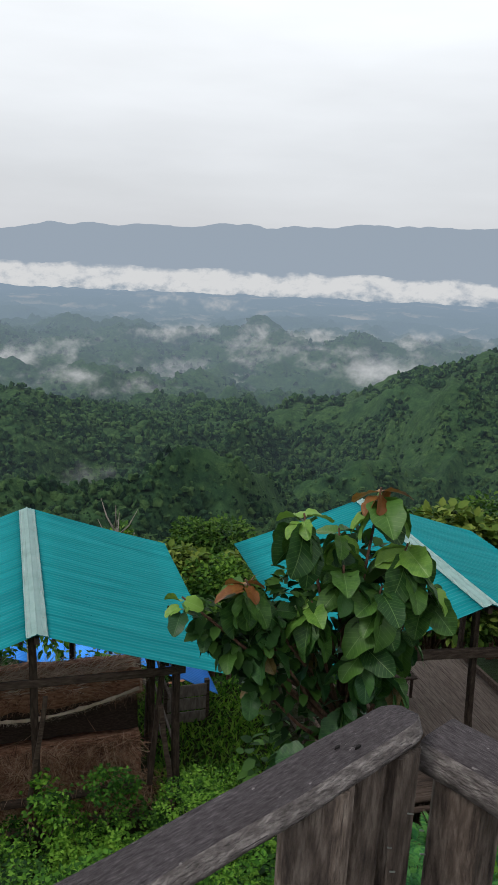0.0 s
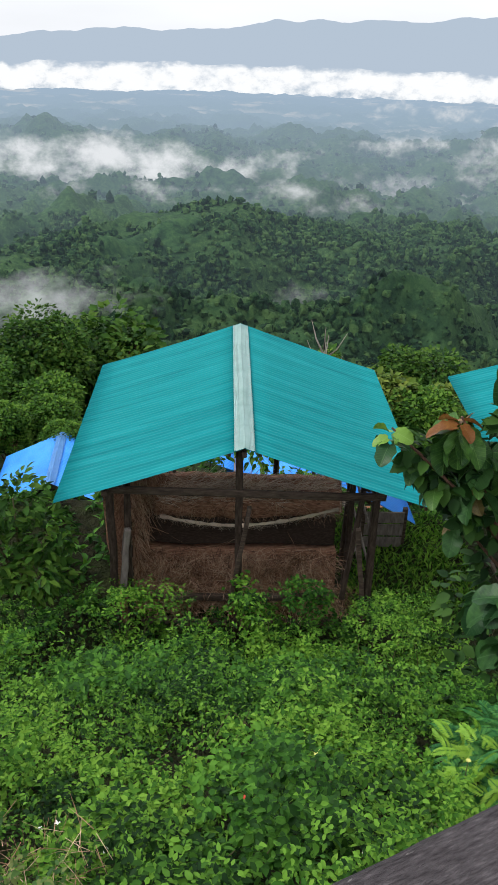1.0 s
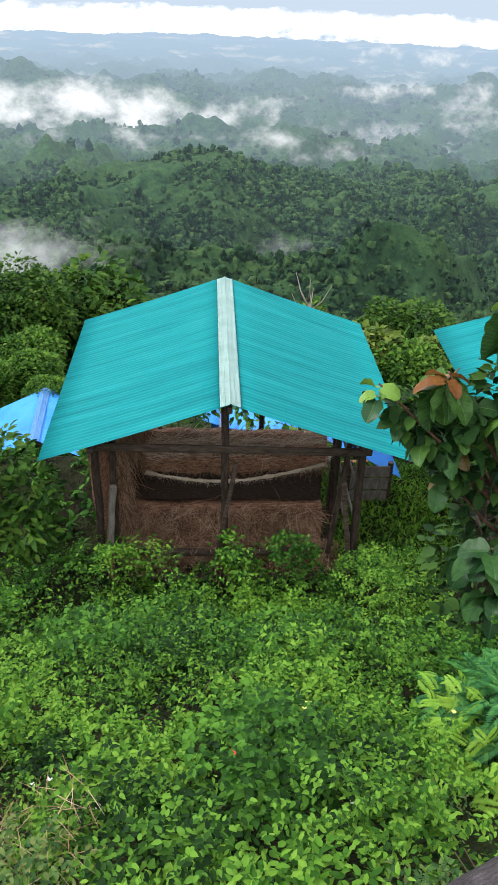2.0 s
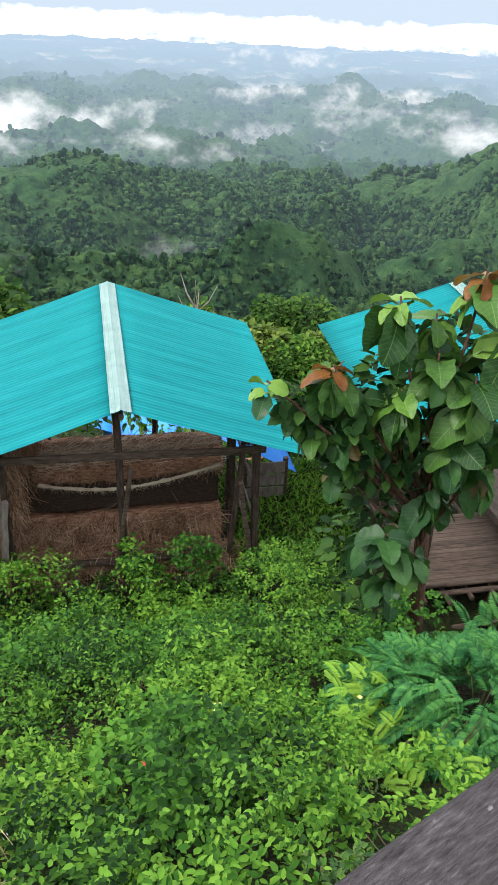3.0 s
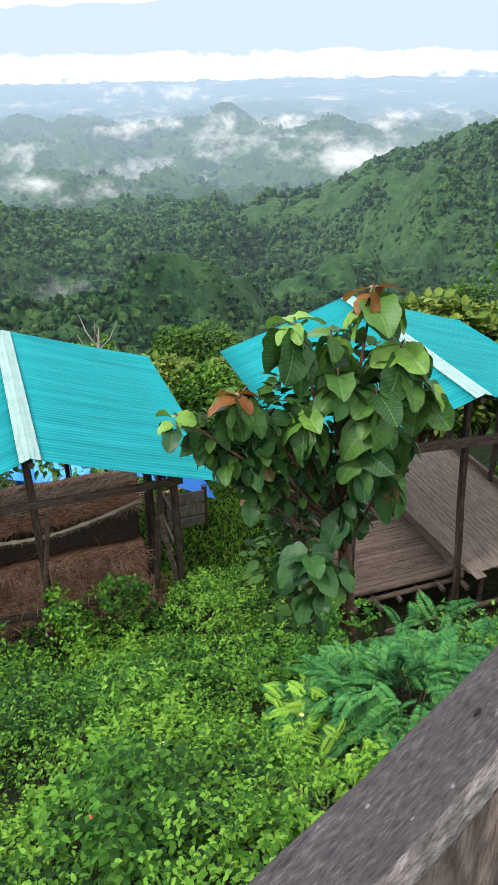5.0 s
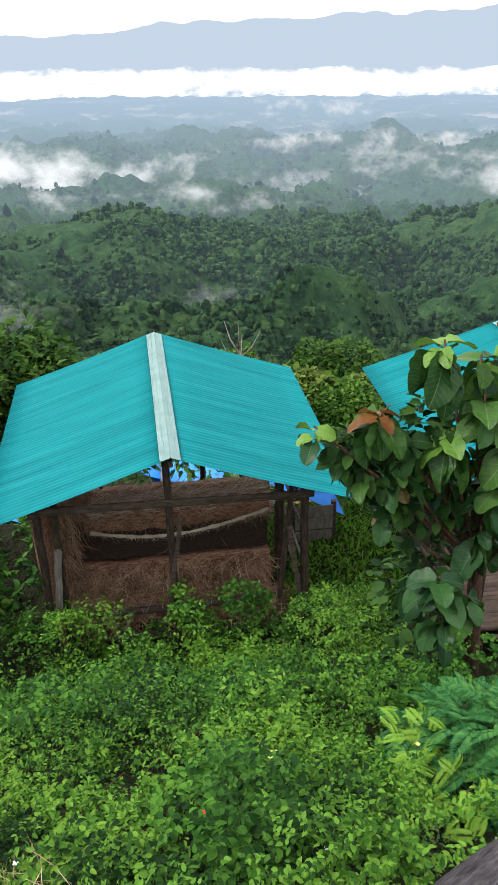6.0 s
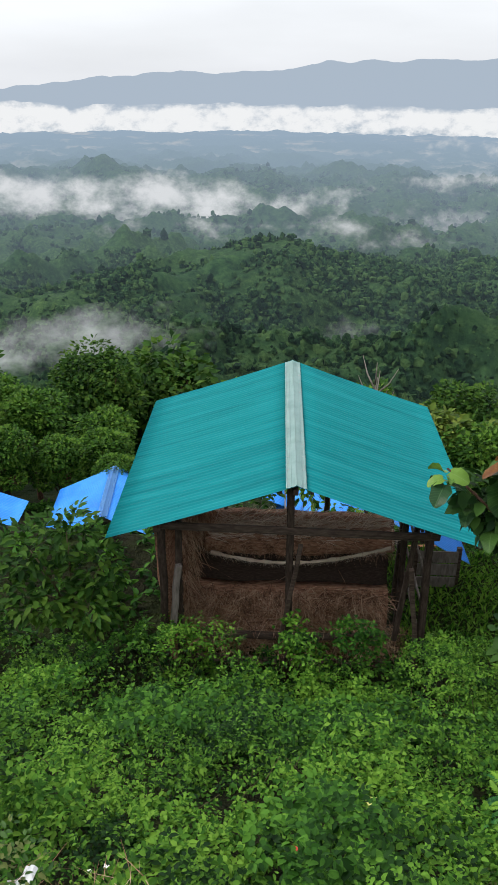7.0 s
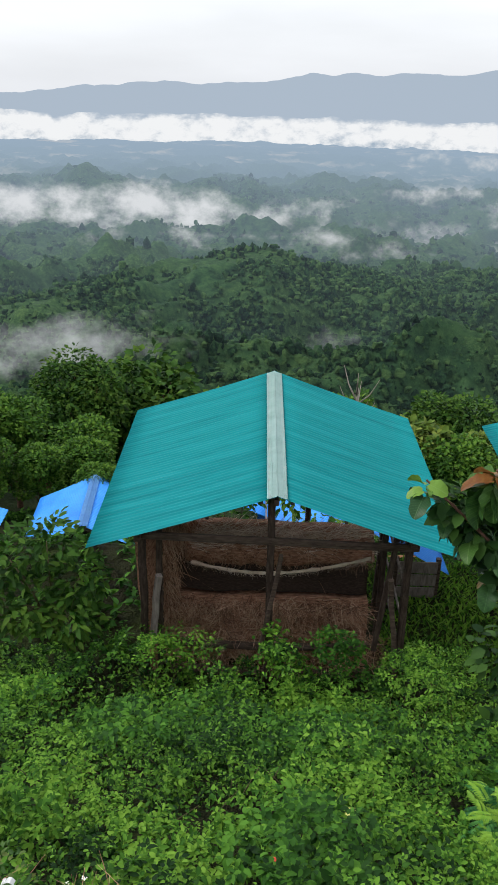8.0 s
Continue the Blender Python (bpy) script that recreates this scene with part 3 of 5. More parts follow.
curtain("cloud_bank", 4200, -42, 62, lambda a: -6.4 + 0.055 * max(a, 0), -2.0, 0.75, 60, M_BANK, "long white bank of low cloud below the mountains", "cloud", cols=320, seed=9)

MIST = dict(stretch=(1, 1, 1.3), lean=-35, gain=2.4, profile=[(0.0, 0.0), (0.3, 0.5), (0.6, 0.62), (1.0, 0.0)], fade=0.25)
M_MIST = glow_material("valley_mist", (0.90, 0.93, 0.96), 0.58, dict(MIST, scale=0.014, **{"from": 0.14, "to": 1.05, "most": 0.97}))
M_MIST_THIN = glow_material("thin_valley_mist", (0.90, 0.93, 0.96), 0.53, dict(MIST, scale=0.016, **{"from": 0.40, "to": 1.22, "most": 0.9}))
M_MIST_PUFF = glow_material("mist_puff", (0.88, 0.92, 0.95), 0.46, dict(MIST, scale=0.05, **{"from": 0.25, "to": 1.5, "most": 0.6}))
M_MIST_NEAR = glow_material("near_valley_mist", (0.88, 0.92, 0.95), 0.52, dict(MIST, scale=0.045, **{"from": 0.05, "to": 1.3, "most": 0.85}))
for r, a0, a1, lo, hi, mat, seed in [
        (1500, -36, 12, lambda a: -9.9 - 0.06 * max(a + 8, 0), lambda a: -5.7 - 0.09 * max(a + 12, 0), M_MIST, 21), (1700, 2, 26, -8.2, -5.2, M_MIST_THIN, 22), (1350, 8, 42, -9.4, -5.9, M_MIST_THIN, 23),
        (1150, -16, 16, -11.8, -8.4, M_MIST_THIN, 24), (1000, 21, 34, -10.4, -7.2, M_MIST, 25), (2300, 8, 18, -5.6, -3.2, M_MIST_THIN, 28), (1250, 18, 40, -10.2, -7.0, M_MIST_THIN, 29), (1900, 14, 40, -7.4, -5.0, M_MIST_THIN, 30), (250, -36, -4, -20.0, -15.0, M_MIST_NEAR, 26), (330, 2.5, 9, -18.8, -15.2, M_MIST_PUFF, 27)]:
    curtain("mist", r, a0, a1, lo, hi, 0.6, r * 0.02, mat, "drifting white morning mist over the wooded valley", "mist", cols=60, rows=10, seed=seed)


# ---- huts ----
def corrugated(width, run, drop, amp=0.009, pitch=0.076, sag=0.0):
    """One roofing sheet: width along the ridge (y), falling by drop over run (x)."""
    waves = round(width / pitch)
    pitch = width / waves
    ny, nx = waves * 8, 6
    ys = np.linspace(0, width, ny + 1)
    xs = np.linspace(0, 1, nx + 1)
    tops = []
    for lift in (0.0, -0.004):
        X, Y = np.meshgrid(xs * run, ys)
        Z = -drop * X / run - sag * np.sin(math.pi * X / run) + amp * np.sign(np.cos(2 * math.pi * Y / pitch)) * np.abs(np.cos(2 * math.pi * Y / pitch)) ** 0.6 + lift
        tops.append(np.stack([X, Y, Z], -1).reshape(-1, 3))
    k = nx + 1
    idx = np.arange((ny + 1) * k).reshape(ny + 1, k)
    f = np.stack([idx[:-1, :-1], idx[:-1, 1:], idx[1:, 1:], idx[1:, :-1]], -1).reshape(-1, 4)
    n = len(tops[0])
    edge = [np.stack([idx[:-1, c], idx[1:, c], idx[1:, c] + n, idx[:-1, c] + n], -1) for c in (0, -1)]
    edge += [np.stack([idx[c, :-1], idx[c, 1:], idx[c, 1:] + n, idx[c, :-1] + n], -1) for c in (0, -1)]
    me = mesh_np("roof_sheet", np.concatenate(tops), np.concatenate([f, f[:, ::-1] + n] + edge))
    flags = np.ones(len(me.polygons), bool)
    flags[2 * len(f):] = False
    me.polygons.foreach_set("use_smooth", flags)
    return me


def ridge_cap(length, half, slope, ribs=True):
    """A folded cap with a rounded crown and a turned-up bead along each edge."""
    bm = bmesh.new()
    prof = [(-half, 0.012), (-half + 0.012, 0.022), (-half + 0.03, 0.012), (-half * 0.55, 0.012), (-half * 0.5, 0.02), (-half * 0.45, 0.012), (-0.02, 0.014), (0, 0.024)]
    prof += [(-a, b) for a, b in prof[-2::-1]]
    prof = [(a, b - abs(a) * slope) for a, b in prof]
    rows = []
    for y in (0, length * 0.33, length * 0.34, length * 0.66, length * 0.67, length):
        lift = 0.004 if 0.335 * length < y < 0.665 * length else 0.0
        rows.append([bm.verts.new((a, y, b + lift)) for a, b in prof])
    for p, q in zip(rows, rows[1:]):
        for i in range(len(prof) - 1):
            bm.faces.new((p[i], p[i + 1], q[i + 1], q[i]))
    bmesh.ops.solidify(bm, geom=bm.faces[:], thickness=0.003)
    return bm


def screws(length, half, slope):
    bm = bmesh.new()
    for y in np.arange(0.12, length, 0.42):
        for x in (-half * 0.75, half * 0.75):
            m = Matrix.Translation((x, y, 0.02 - abs(x) * slope))
            bmesh.ops.create_cone(bm, cap_ends=True, segments=7, radius1=0.014, radius2=0.006, depth=0.014, matrix=m)
    return bm


def hut(label, front, yaw, length, half, drop, rise=0.0, skin=M_TEAL, cap=M_CAP, group="huts", posts_z=-0.3, bays=6, frame_on=True, detail=True):
    """A gabled hut: front is the near end of its ridge; rise: how much the far end of the ridge stands higher."""
    root = thing("hut", label, "hut", group)
    root.matrix_basis = pose(*front, math.degrees(math.atan2(rise, length)), 0, yaw)
    roof = new("roof")
    roof.parent = root
    w = length / bays
    right = corrugated(w * 10 / 9, half, drop, amp=0.008, pitch=w / 9, sag=0.02)
    left = right.copy()
    left.transform(Matrix.Diagonal((-1, 1, 1, 1)))
    left.flip_normals()
    for k in range(bays):
        for me in (right, left):
            ob = part("roof_sheet", me, skin, roof)
            ob.location = (0, k * w, 0.0012 * k)
    c = part("ridge_cap", ridge_cap(length + 0.06, 0.145, drop / half), cap, roof, "pale folded steel ridge cap")
    c.location = (0, -0.02, 0.012)
    if detail:
        tagged(part("screw", screws(length, 0.145, drop / half), M_SCREW, c), kind="stuff")
        rows = bmesh.new()
        for s in (-1, 1):
            for f in (0.3, 0.62, 0.93):
                for y in np.arange(0.076, length, 0.304):
                    bmesh.ops.create_cone(rows, cap_ends=True, segments=6, radius1=0.008, radius2=0.004, depth=0.008,
                                          matrix=Matrix.Translation((s * half * f, y, 0.012 - drop * f - 0.02 * math.sin(math.pi * f))))
        tagged(part("screw", rows, M_TEAL, roof, "rows of roofing screws"), kind="stuff")
    if not frame_on:
        return root
    slope = drop / half
    # timbers under the sheets
    for y in (0.34, length * 0.36, length * 0.68, length - 0.3):
        for s in (-1, 1):
            part("rafter", beam(bmesh.new(), (0, y, -0.115), (s * (half - 0.06), y, -0.115 - slope * (half - 0.06)), 0.05, 0.07, wobble=0.006), M_POST, root)
    for f in (0.08, 0.36, 0.66, 0.95):
        for s in (-1, 1):
            part("purlin", beam(bmesh.new(), (s * half * f, 0.02, -0.036 - drop * f - 0.02 * math.sin(math.pi * f)), (s * half * f, length - 0.05, -0.036 - drop * f - 0.02 * math.sin(math.pi * f)), 0.045, 0.03, wobble=0.004), M_POST, root)
    part("ridge_beam", beam(bmesh.new(), (0, 0.02, -0.1), (0, length - 0.02, -0.1), 0.07, 0.09, wobble=0.006), M_POST, root)
    return root


Z1 = 3.4
hut_a = hut("open hut with teal corrugated steel gable roof and thatch inside", (0, 0, Z1), 0, 4.98, 2.7, 0.925, rise=0.05)
P1 = 0.35


def hut_post(root, x0, y0, z0, x1, y1, z1, w, mat=M_POST, name="post"):
    return part(name, beam(bmesh.new(), (x0, y0, z0), (x1, y1, z1), w, w * 0.9, wobble=0.012, cuts=5), mat, root)


for x0, x1 in ((-1.93, -1.95), (-0.03, -0.06), (2.02, 1.98)):
    hut_post(hut_a, x0, P1, -3.6, x1, P1, -0.16 if abs(x1) < 1 else -0.82, 0.12)
for x, y in ((-1.7, 0.45), (-1.78, 1.0), (-1.98, 2.5), (-1.98, 4.6), (0.78, 4.6), (1.98, 2.5), (1.98, 4.6), (1.80, 1.3)):
    hut_post(hut_a, x + random.uniform(-.04, .04), y, -4.0, x, y, -0.45 if abs(x) < 1 else -0.80, 0.10)
hut_post(hut_a, 1.62, 0.42, -2.9, 1.78, 0.40, -0.85, 0.09)
hut_post(hut_a, 1.98, 0.28, -3.3, 1.74, 0.30, -1.5, 0.085, M_TIMBER, "brace")
hut_post(hut_a, -0.13, 0.27, -2.7, 0.10, 0.27, -1.12, 0.07, M_TIMBER, "prop")
hut_post(hut_a, -1.80, 0.26, -2.6, -1.70, 0.30, -1.55, 0.10, M_BOARD, "slab")
part("tie_beam", beam(bmesh.new(), (-2.05, P1 - 0.06, -0.86), (2.1, P1 - 0.06, -0.92), 0.06, 0.11, wobble=0.01, cuts=6), M_TIMBER, hut_a)
part("tie_beam", beam(bmesh.new(), (-2.1, 4.62, -0.86), (2.1, 4.62, -0.86), 0.08, 0.10, wobble=0.01, cuts=6), M_TIMBER, hut_a)
for s in (-1, 1):
    part("wall_plate", beam(bmesh.new(), (s * 1.98, 0.1, -0.80), (s * 1.98, 4.85, -0.80), 0.09, 0.09, wobble=0.01, cuts=6), M_TIMBER, hut_a)
for z in (-1.1, -1.65, -2.2, -2.75):
    part("side_rail", beam(bmesh.new(), (1.98, 0.5, z), (1.98, 4.7, z - 0.03), 0.03, 0.055, wobble=0.012, cuts=5), M_BOARD, hut_a)
    part("side_rail", beam(bmesh.new(), (-1.98, 0.6, z), (-1.98, 4.7, z - 0.03), 0.03, 0.10, wobble=0.012, cuts=5), M_POST, hut_a)


def slab_lump(x0, x1, y0, y1, z0, z1, seed, nx=40, nz=10, lump=0.06):
    """A rough straw slab: a face between x0..x1 and z0..z1 that leans from y0 below to y1 above, with a thick back."""
    xs, zs = np.linspace(x0, x1, nx), np.linspace(0, 1, nz)
    X, F = np.meshgrid(xs, zs)
    bulge = lump * (fbm(X * 2.2 + seed, F * 5, 4, seed) - 0.3)
    front = np.stack([X, y0 + (y1 - y0) * F - bulge, z0 + (z1 - z0) * F + 0.06 * (fbm(X * 1.3, F * 0 + seed, 3, seed + 2) - 0.5)], -1)
    back = front.copy()
    back[..., 1] = front[..., 1] + 0.22
    v = np.concatenate([front.reshape(-1, 3), back.reshape(-1, 3)])
    idx = np.arange(nx * nz).reshape(nz, nx)
    n = nx * nz
    f = np.stack([idx[:-1, :-1], idx[:-1, 1:], idx[1:, 1:], idx[1:, :-1]], -1).reshape(-1, 4)
    e = [np.stack([idx[-1, :-1], idx[-1, 1:], idx[-1, 1:] + n, idx[-1, :-1] + n], -1)]
    e += [np.stack([idx[:-1, c], idx[1:, c], idx[1:, c] + n, idx[:-1, c] + n], -1) for c in (0, -1)]
    return mesh_np("thatch", v, np.concatenate([f, f[:, ::-1] + n] + e))


def straws(count, x, y, z, length, droop, thick=0.006, heading=None, spread=0.5):
    """Loose straws: ranges for where they start; heading and droop in radians."""
    base = np.stack([rng.uniform(*x, count), rng.uniform(*y, count), rng.uniform(*z, count)], -1)
    head = rng.normal(heading, spread, count) if heading is not None else rng.uniform(0, 2 * math.pi, count)
    v = np.array([(0, 0.5, 0), (0, -0.5, 0), (0.5, -0.5, 0.03), (0.5, 0.5, 0.03), (1, -0.2, -0.04), (1, 0.2, -0.04)])
    v[:, 1] *= thick / 0.25
    f = np.array([(0, 1, 2, 3), (3, 2, 4, 5)])
    return leaves(base, head, rng.normal(droop, 0.35, count), rng.uniform(0, 3, count), rng.uniform(0.5, 1.0, count) * length, (v, f))


def straw_mesh(*sets):
    vs, fs, n = [], [], 0
    for v, f in sets:
        vs.append(v)
        fs.append(f + n)
        n += len(v)
    return mesh_np("straw", np.concatenate(vs), np.concatenate(fs), False)


stack = thing("thatch_stack", "brown dried thatch bundles stacked inside the open hut", "thatch", at=(0, -0.2, 0))
lower = part("lower_thatch", slab_lump(-1.75, 1.62, 1.15, 1.55, -0.9, 0.78, 4, nx=60, nz=16, lump=0.16), M_THATCH, stack)
part("straw", straw_mesh(straws(2600, (-1.7, 1.8), (1.02, 1.2), (-0.4, 0.45), 0.42, -0.3, heading=-1.2, spread=1.2), straws(1300, (-1.7, 1.55), (1.25, 1.5), (0.3, 0.75), 0.4, -0.25, heading=-1.4, spread=1.3), straws(900, (-1.7, 1.6), (1.3, 1.55), (0.66, 0.86), 0.45, -0.35, heading=-1.5, spread=0.9)), M_STRAW, lower)
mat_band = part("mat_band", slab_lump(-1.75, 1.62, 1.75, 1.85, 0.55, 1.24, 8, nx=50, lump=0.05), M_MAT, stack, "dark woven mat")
rim = bmesh.new()
N = 40
sag = [(-1.32 + 2.95 * k / N, 1.72 - 0.06 * math.sin(math.pi * k / N), 1.33 - 0.21 * math.sin(math.pi * (k / N) ** 0.9) + 0.17 * k / N) for k in range(N + 1)]
pole(rim, sag, [0.028 + random.uniform(-.008, .008) for _ in sag], 8, 0.25)
rim_ob = part("sagging_roll", rim, M_STRAW_PALE, stack, "pale frayed thatch edge sagging in the middle")
fr = [straws(26, (p[0] - .03, p[0] + .05), (p[1] - .05, p[1]), (p[2] - .02, p[2] + .04), 0.10, -0.3, heading=-1.3, spread=1.0) for p in sag]
part("straw", straw_mesh(*fr), M_STRAW_PALE, rim_ob)
upper = bmesh.new()
pole(upper, [(-1.45 + 3.15 * k / 24, 2.0 + 0.03 * math.sin(k * 1.7), 1.38 - 0.06 * math.sin(math.pi * k / 24) + 0.10 * k / 24) for k in range(25)], [0.20 + random.uniform(-.02, .02) for _ in range(25)], 14, 0.10)
upper_ob = part("upper_roll", upper, M_THATCH, stack)
part("straw", straw_mesh(straws(1300, (-1.45, 1.65), (1.78, 1.98), (1.25, 1.55), 0.26, -0.4, heading=-1.4, spread=1.2)), M_STRAW, upper_ob)
# pale straws along the top imitate light catching the roll
part("straw", straw_mesh(straws(620, (-1.4, 1.6), (1.84, 2.0), (1.50, 1.60), 0.28, -0.05, heading=0.1, spread=0.35)), M_STRAW_PALE, upper_ob)
heap = part("top_thatch", slab_lump(-1.5, 1.85, 2.6, 3.0, 0.9, 1.32, 12, nx=50, lump=0.16), M_THATCH, stack)
part("straw", straw_mesh(straws(1700, (-1.4, 1.6), (2.5, 3.0), (1.1, 1.38), 0.5, 0.02, heading=0.1, spread=0.6)), M_STRAW_PALE, heap)
side = part("side_thatch", slab_lump(-1.0, 1.0, 0, 0.2, -1.0, 2.3, 15, nx=30, nz=18, lump=0.16), M_THATCH, stack)
side.matrix_basis = pose(-1.56, 1.85, 0, 0, 0, 80)
part("straw", straw_mesh(straws(1500, (-1.0, 1.0), (-0.08, 0.02), (0.0, 2.3), 0.42, -1.35, heading=-1.4, spread=0.6)), M_STRAW, side)
for zz, hh in ((-0.75, 0.10), (-0.2, 0.06)):
    part("log", pole(bmesh.new(), [(-1.6, 0.95, zz + 0.5), (0, 0.93, zz + 0.47), (1.6, 0.97, zz + 0.5)], [hh, hh * 1.1, hh * 0.9], 10, 0.1), M_TIMBER, stack)

# the second hut, with a floor on stilts
hut_b = hut("open hut with teal corrugated steel roof over a raised floor", (6.57, -0.56, 3.49), -1.8, 4.95, 2.7, 0.86)
FZ = -0.17 - 3.49


def on_b(x, y, z):
    """World place to the second hut's own."""
    return hut_b.matrix_basis.inverted() @ Vector((x, y, z))


for x0, y0, x1, top, w in ((6.98, -0.1, 6.64, 3.2, 0.10), (4.75, -0.1, 4.72, 2.6, 0.11), (9.0, -0.15, 9.0, 2.6, 0.11), (9.12, 1.05, 9.1, 2.58, 0.10), (9.12, 2.2, 9.1, 2.58, 0.10),
                           (9.15, 3.9, 9.15, 2.58, 0.10), (4.85, 3.9, 4.85, 2.6, 0.10), (6.9, 3.95, 6.85, 3.3, 0.10), (4.8, 2.0, 4.8, 2.6, 0.10)):
    part("post", beam(bmesh.new(), on_b(x0, y0, -2.4), on_b(x1, y0, top), w, w, wobble=0.012, cuts=6), M_POST, hut_b)
part("tie_beam", beam(bmesh.new(), on_b(4.5, -0.2, 2.62), on_b(9.3, -0.25, 2.38), 0.09, 0.15, wobble=0.015, cuts=6), M_TIMBER, hut_b)
part("tie_beam", beam(bmesh.new(), on_b(4.5, 3.9, 2.5), on_b(9.3, 3.9, 2.5), 0.08, 0.10, wobble=0.015, cuts=6), M_TIMBER, hut_b)
part("brace", beam(bmesh.new(), on_b(6.75, 3.6, 3.1), on_b(8.0, 3.6, 2.45), 0.05, 0.07), M_TIMBER, hut_b)
part("brace", beam(bmesh.new(), on_b(9.1, 1.0, 1.5), on_b(8.2, 0.2, 2.4), 0.05, 0.07), M_TIMBER, hut_b)
for s in (4.75, 9.1):
    part("wall_plate", beam(bmesh.new(), on_b(s, -0.4, 2.56), on_b(s, 4.2, 2.56), 0.08, 0.08, wobble=0.012, cuts=5), M_TIMBER, hut_b)
platform = new("platform")
platform.parent = hut_b
for k in range(22):
    x = 7.0 + 0.105 * k
    y0, y1 = -0.34 + random.uniform(-.05, .05) + (0.0 if k > 2 else 0.0), 4.05 + random.uniform(-.04, .04)
    part("plank", beam(bmesh.new(), on_b(x, y0, -0.17 + 0.08 + random.uniform(-.005, .005)), on_b(x, y1, -0.17 + 0.08 + random.uniform(-.005, .005)), 0.1, 0.03, cuts=1), M_PLANK, platform)
for k in range(17):
    y = 0.10 + 0.112 * k
    part("plank", beam(bmesh.new(), on_b(4.85, y, -0.28 + random.uniform(-.005, .005)), on_b(6.95, y, -0.28 + random.uniform(-.005, .005)), 0.105, 0.03, cuts=1), M_PLANK_LOW, platform)
part("step_board", beam(bmesh.new(), on_b(6.93, -0.2, -0.19), on_b(6.93, 3.9, -0.19), 0.04, 0.18, cuts=3), M_PLANK_LOW, platform)
part("plank", beam(bmesh.new(), on_b(7.06, -0.55, -0.055), on_b(6.96, 2.1, -0.055), 0.2, 0.03, cuts=2), M_PLANK, platform, "wide loose board along the step")
for y, z in ((0.02, -0.27), (-0.05, -0.40)):
    part("edge_pole", pole(bmesh.new(), [on_b(4.75, y, z), on_b(5.8, y - 0.02, z + 0.02), on_b(6.9, y, z)], [0.045, 0.05, 0.045], 8, 0.08), M_PLANK_LOW, platform)
for k in range(6):
    x = 4.85 + 0.42 * k
    part("joist", beam(bmesh.new(), on_b(x, -0.25 - 0.1 * (k % 2), -0.40), on_b(x, 4.0, -0.40), 0.06, 0.08), M_TIMBER, platform)
for k in range(5):
    part("joist", beam(bmesh.new(), on_b(7.0, 0.0 + 0.95 * k, -0.2), on_b(9.3, 0.0 + 0.95 * k, -0.2), 0.06, 0.08), M_POST, platform)
for x, y in ((4.9, 0.1), (5.6, 0.2), (6.2, 0.1), (6.85, 0.0), (7.5, 0.0), (8.3, 0.0), (9.0, 0.2), (7.2, 2.0), (8.8, 2.0), (5.2, 2.0)):
    part("stilt", pole(bmesh.new(), [on_b(x, y, -2.8), on_b(x + random.uniform(-.05, .05), y, -0.3)], [0.07, 0.06], 8, 0.1), M_POST, platform)
for z0, z1, y in ((-1.0, -0.9, -0.3), (-0.75, -0.85, 0.5)):
    part("cross_pole", pole(bmesh.new(), [on_b(4.6, y, z0), on_b(7.2, y, (z0 + z1) / 2 + 0.05), on_b(9.5, y, z1)], [0.045, 0.05, 0.04], 8, 0.08), M_TIMBER, platform)
for y in (1.05, 2.2):
    part("kerb_rail", beam(bmesh.new(), on_b(9.12, y - 1.0, 0.0), on_b(9.12, y + 1.6, 0.02), 0.08, 0.12, wobble=0.01), M_PLANK_LOW, platform)
bench = thing("bench", "small dark wooden bench on the raised floor", "bench", at=(7.0, 2.7, -0.09))
for x in (-0.35, 0.25):
    for y in (-0.12, 0.12):
        part("leg", beam(bmesh.new(), (x, y, 0), (x, y, 0.42), 0.05, 0.05), M_POST, bench)
part("seat", beam(bmesh.new(), (-0.45, 0, 0.44), (0.35, 0, 0.44), 0.32, 0.04), M_TIMBER, bench)

# ---- blue roofs down the slope ----
blue_specs = [((-4.96, 9.0, -2.5), 4, 3.0, 1.75, 0.82), ((-8.75, 6.5, -1.5), 2, 2.6, 1.85, 0.72), ((2.2, 8.4, -1.75), 0, 3.2, 2.4, 1.3), ((-0.9, 10.2, -2.35), 0, 3.0, 1.9, 0.7)]
for (fx, fy, fz), yaw, ln, hf, dr in blue_specs:
    b = hut("hut with bright blue corrugated steel roof down the slope", (fx, fy, fz), yaw, ln, hf, dr, skin=M_BLUE, cap=M_BLUE_CAP, group="blue roofed huts", bays=4, frame_on=False, detail=False)
    for x in (-hf + 0.25, hf - 0.25):
        for y in (0.3, ln - 0.3):
            part("post", beam(bmesh.new(), (x, y, -2.6), (x, y, -dr + 0.02), 0.1, 0.1), M_POST, b)
    for x in (-hf + 0.25, hf - 0.25):
        part("wall", beam(bmesh.new(), (x, 0.3, -1.5), (x, ln - 0.3, -1.5), 0.04, 1.5), M_BOARD, b)

# board booth, red crate, path and pale fence between the huts
booth = thing("booth", "small weathered grey board booth beside the hut", "booth", at=(2.75, 3.2, -1.0))
for k in range(5):
    part("board", beam(bmesh.new(), (-0.3, 0, 0.15 + 0.28 * k), (0.45, 0, 0.15 + 0.28 * k), 0.03, 0.24 + random.uniform(-.02, .02)), M_BOARD, booth)
for x in (-0.32, 0.47):
    part("post", beam(bmesh.new(), (x, 0.05, -0.6), (x, 0.05, 1.45), 0.09, 0.09), M_TIMBER, booth)
sheet = part("roof_sheet", corrugated(1.0, 1.15, 0.68, amp=0.012), M_BLUE, booth, "bright blue corrugated roof sheet")
sheet.location = (-0.45, 0.02, 1.78)
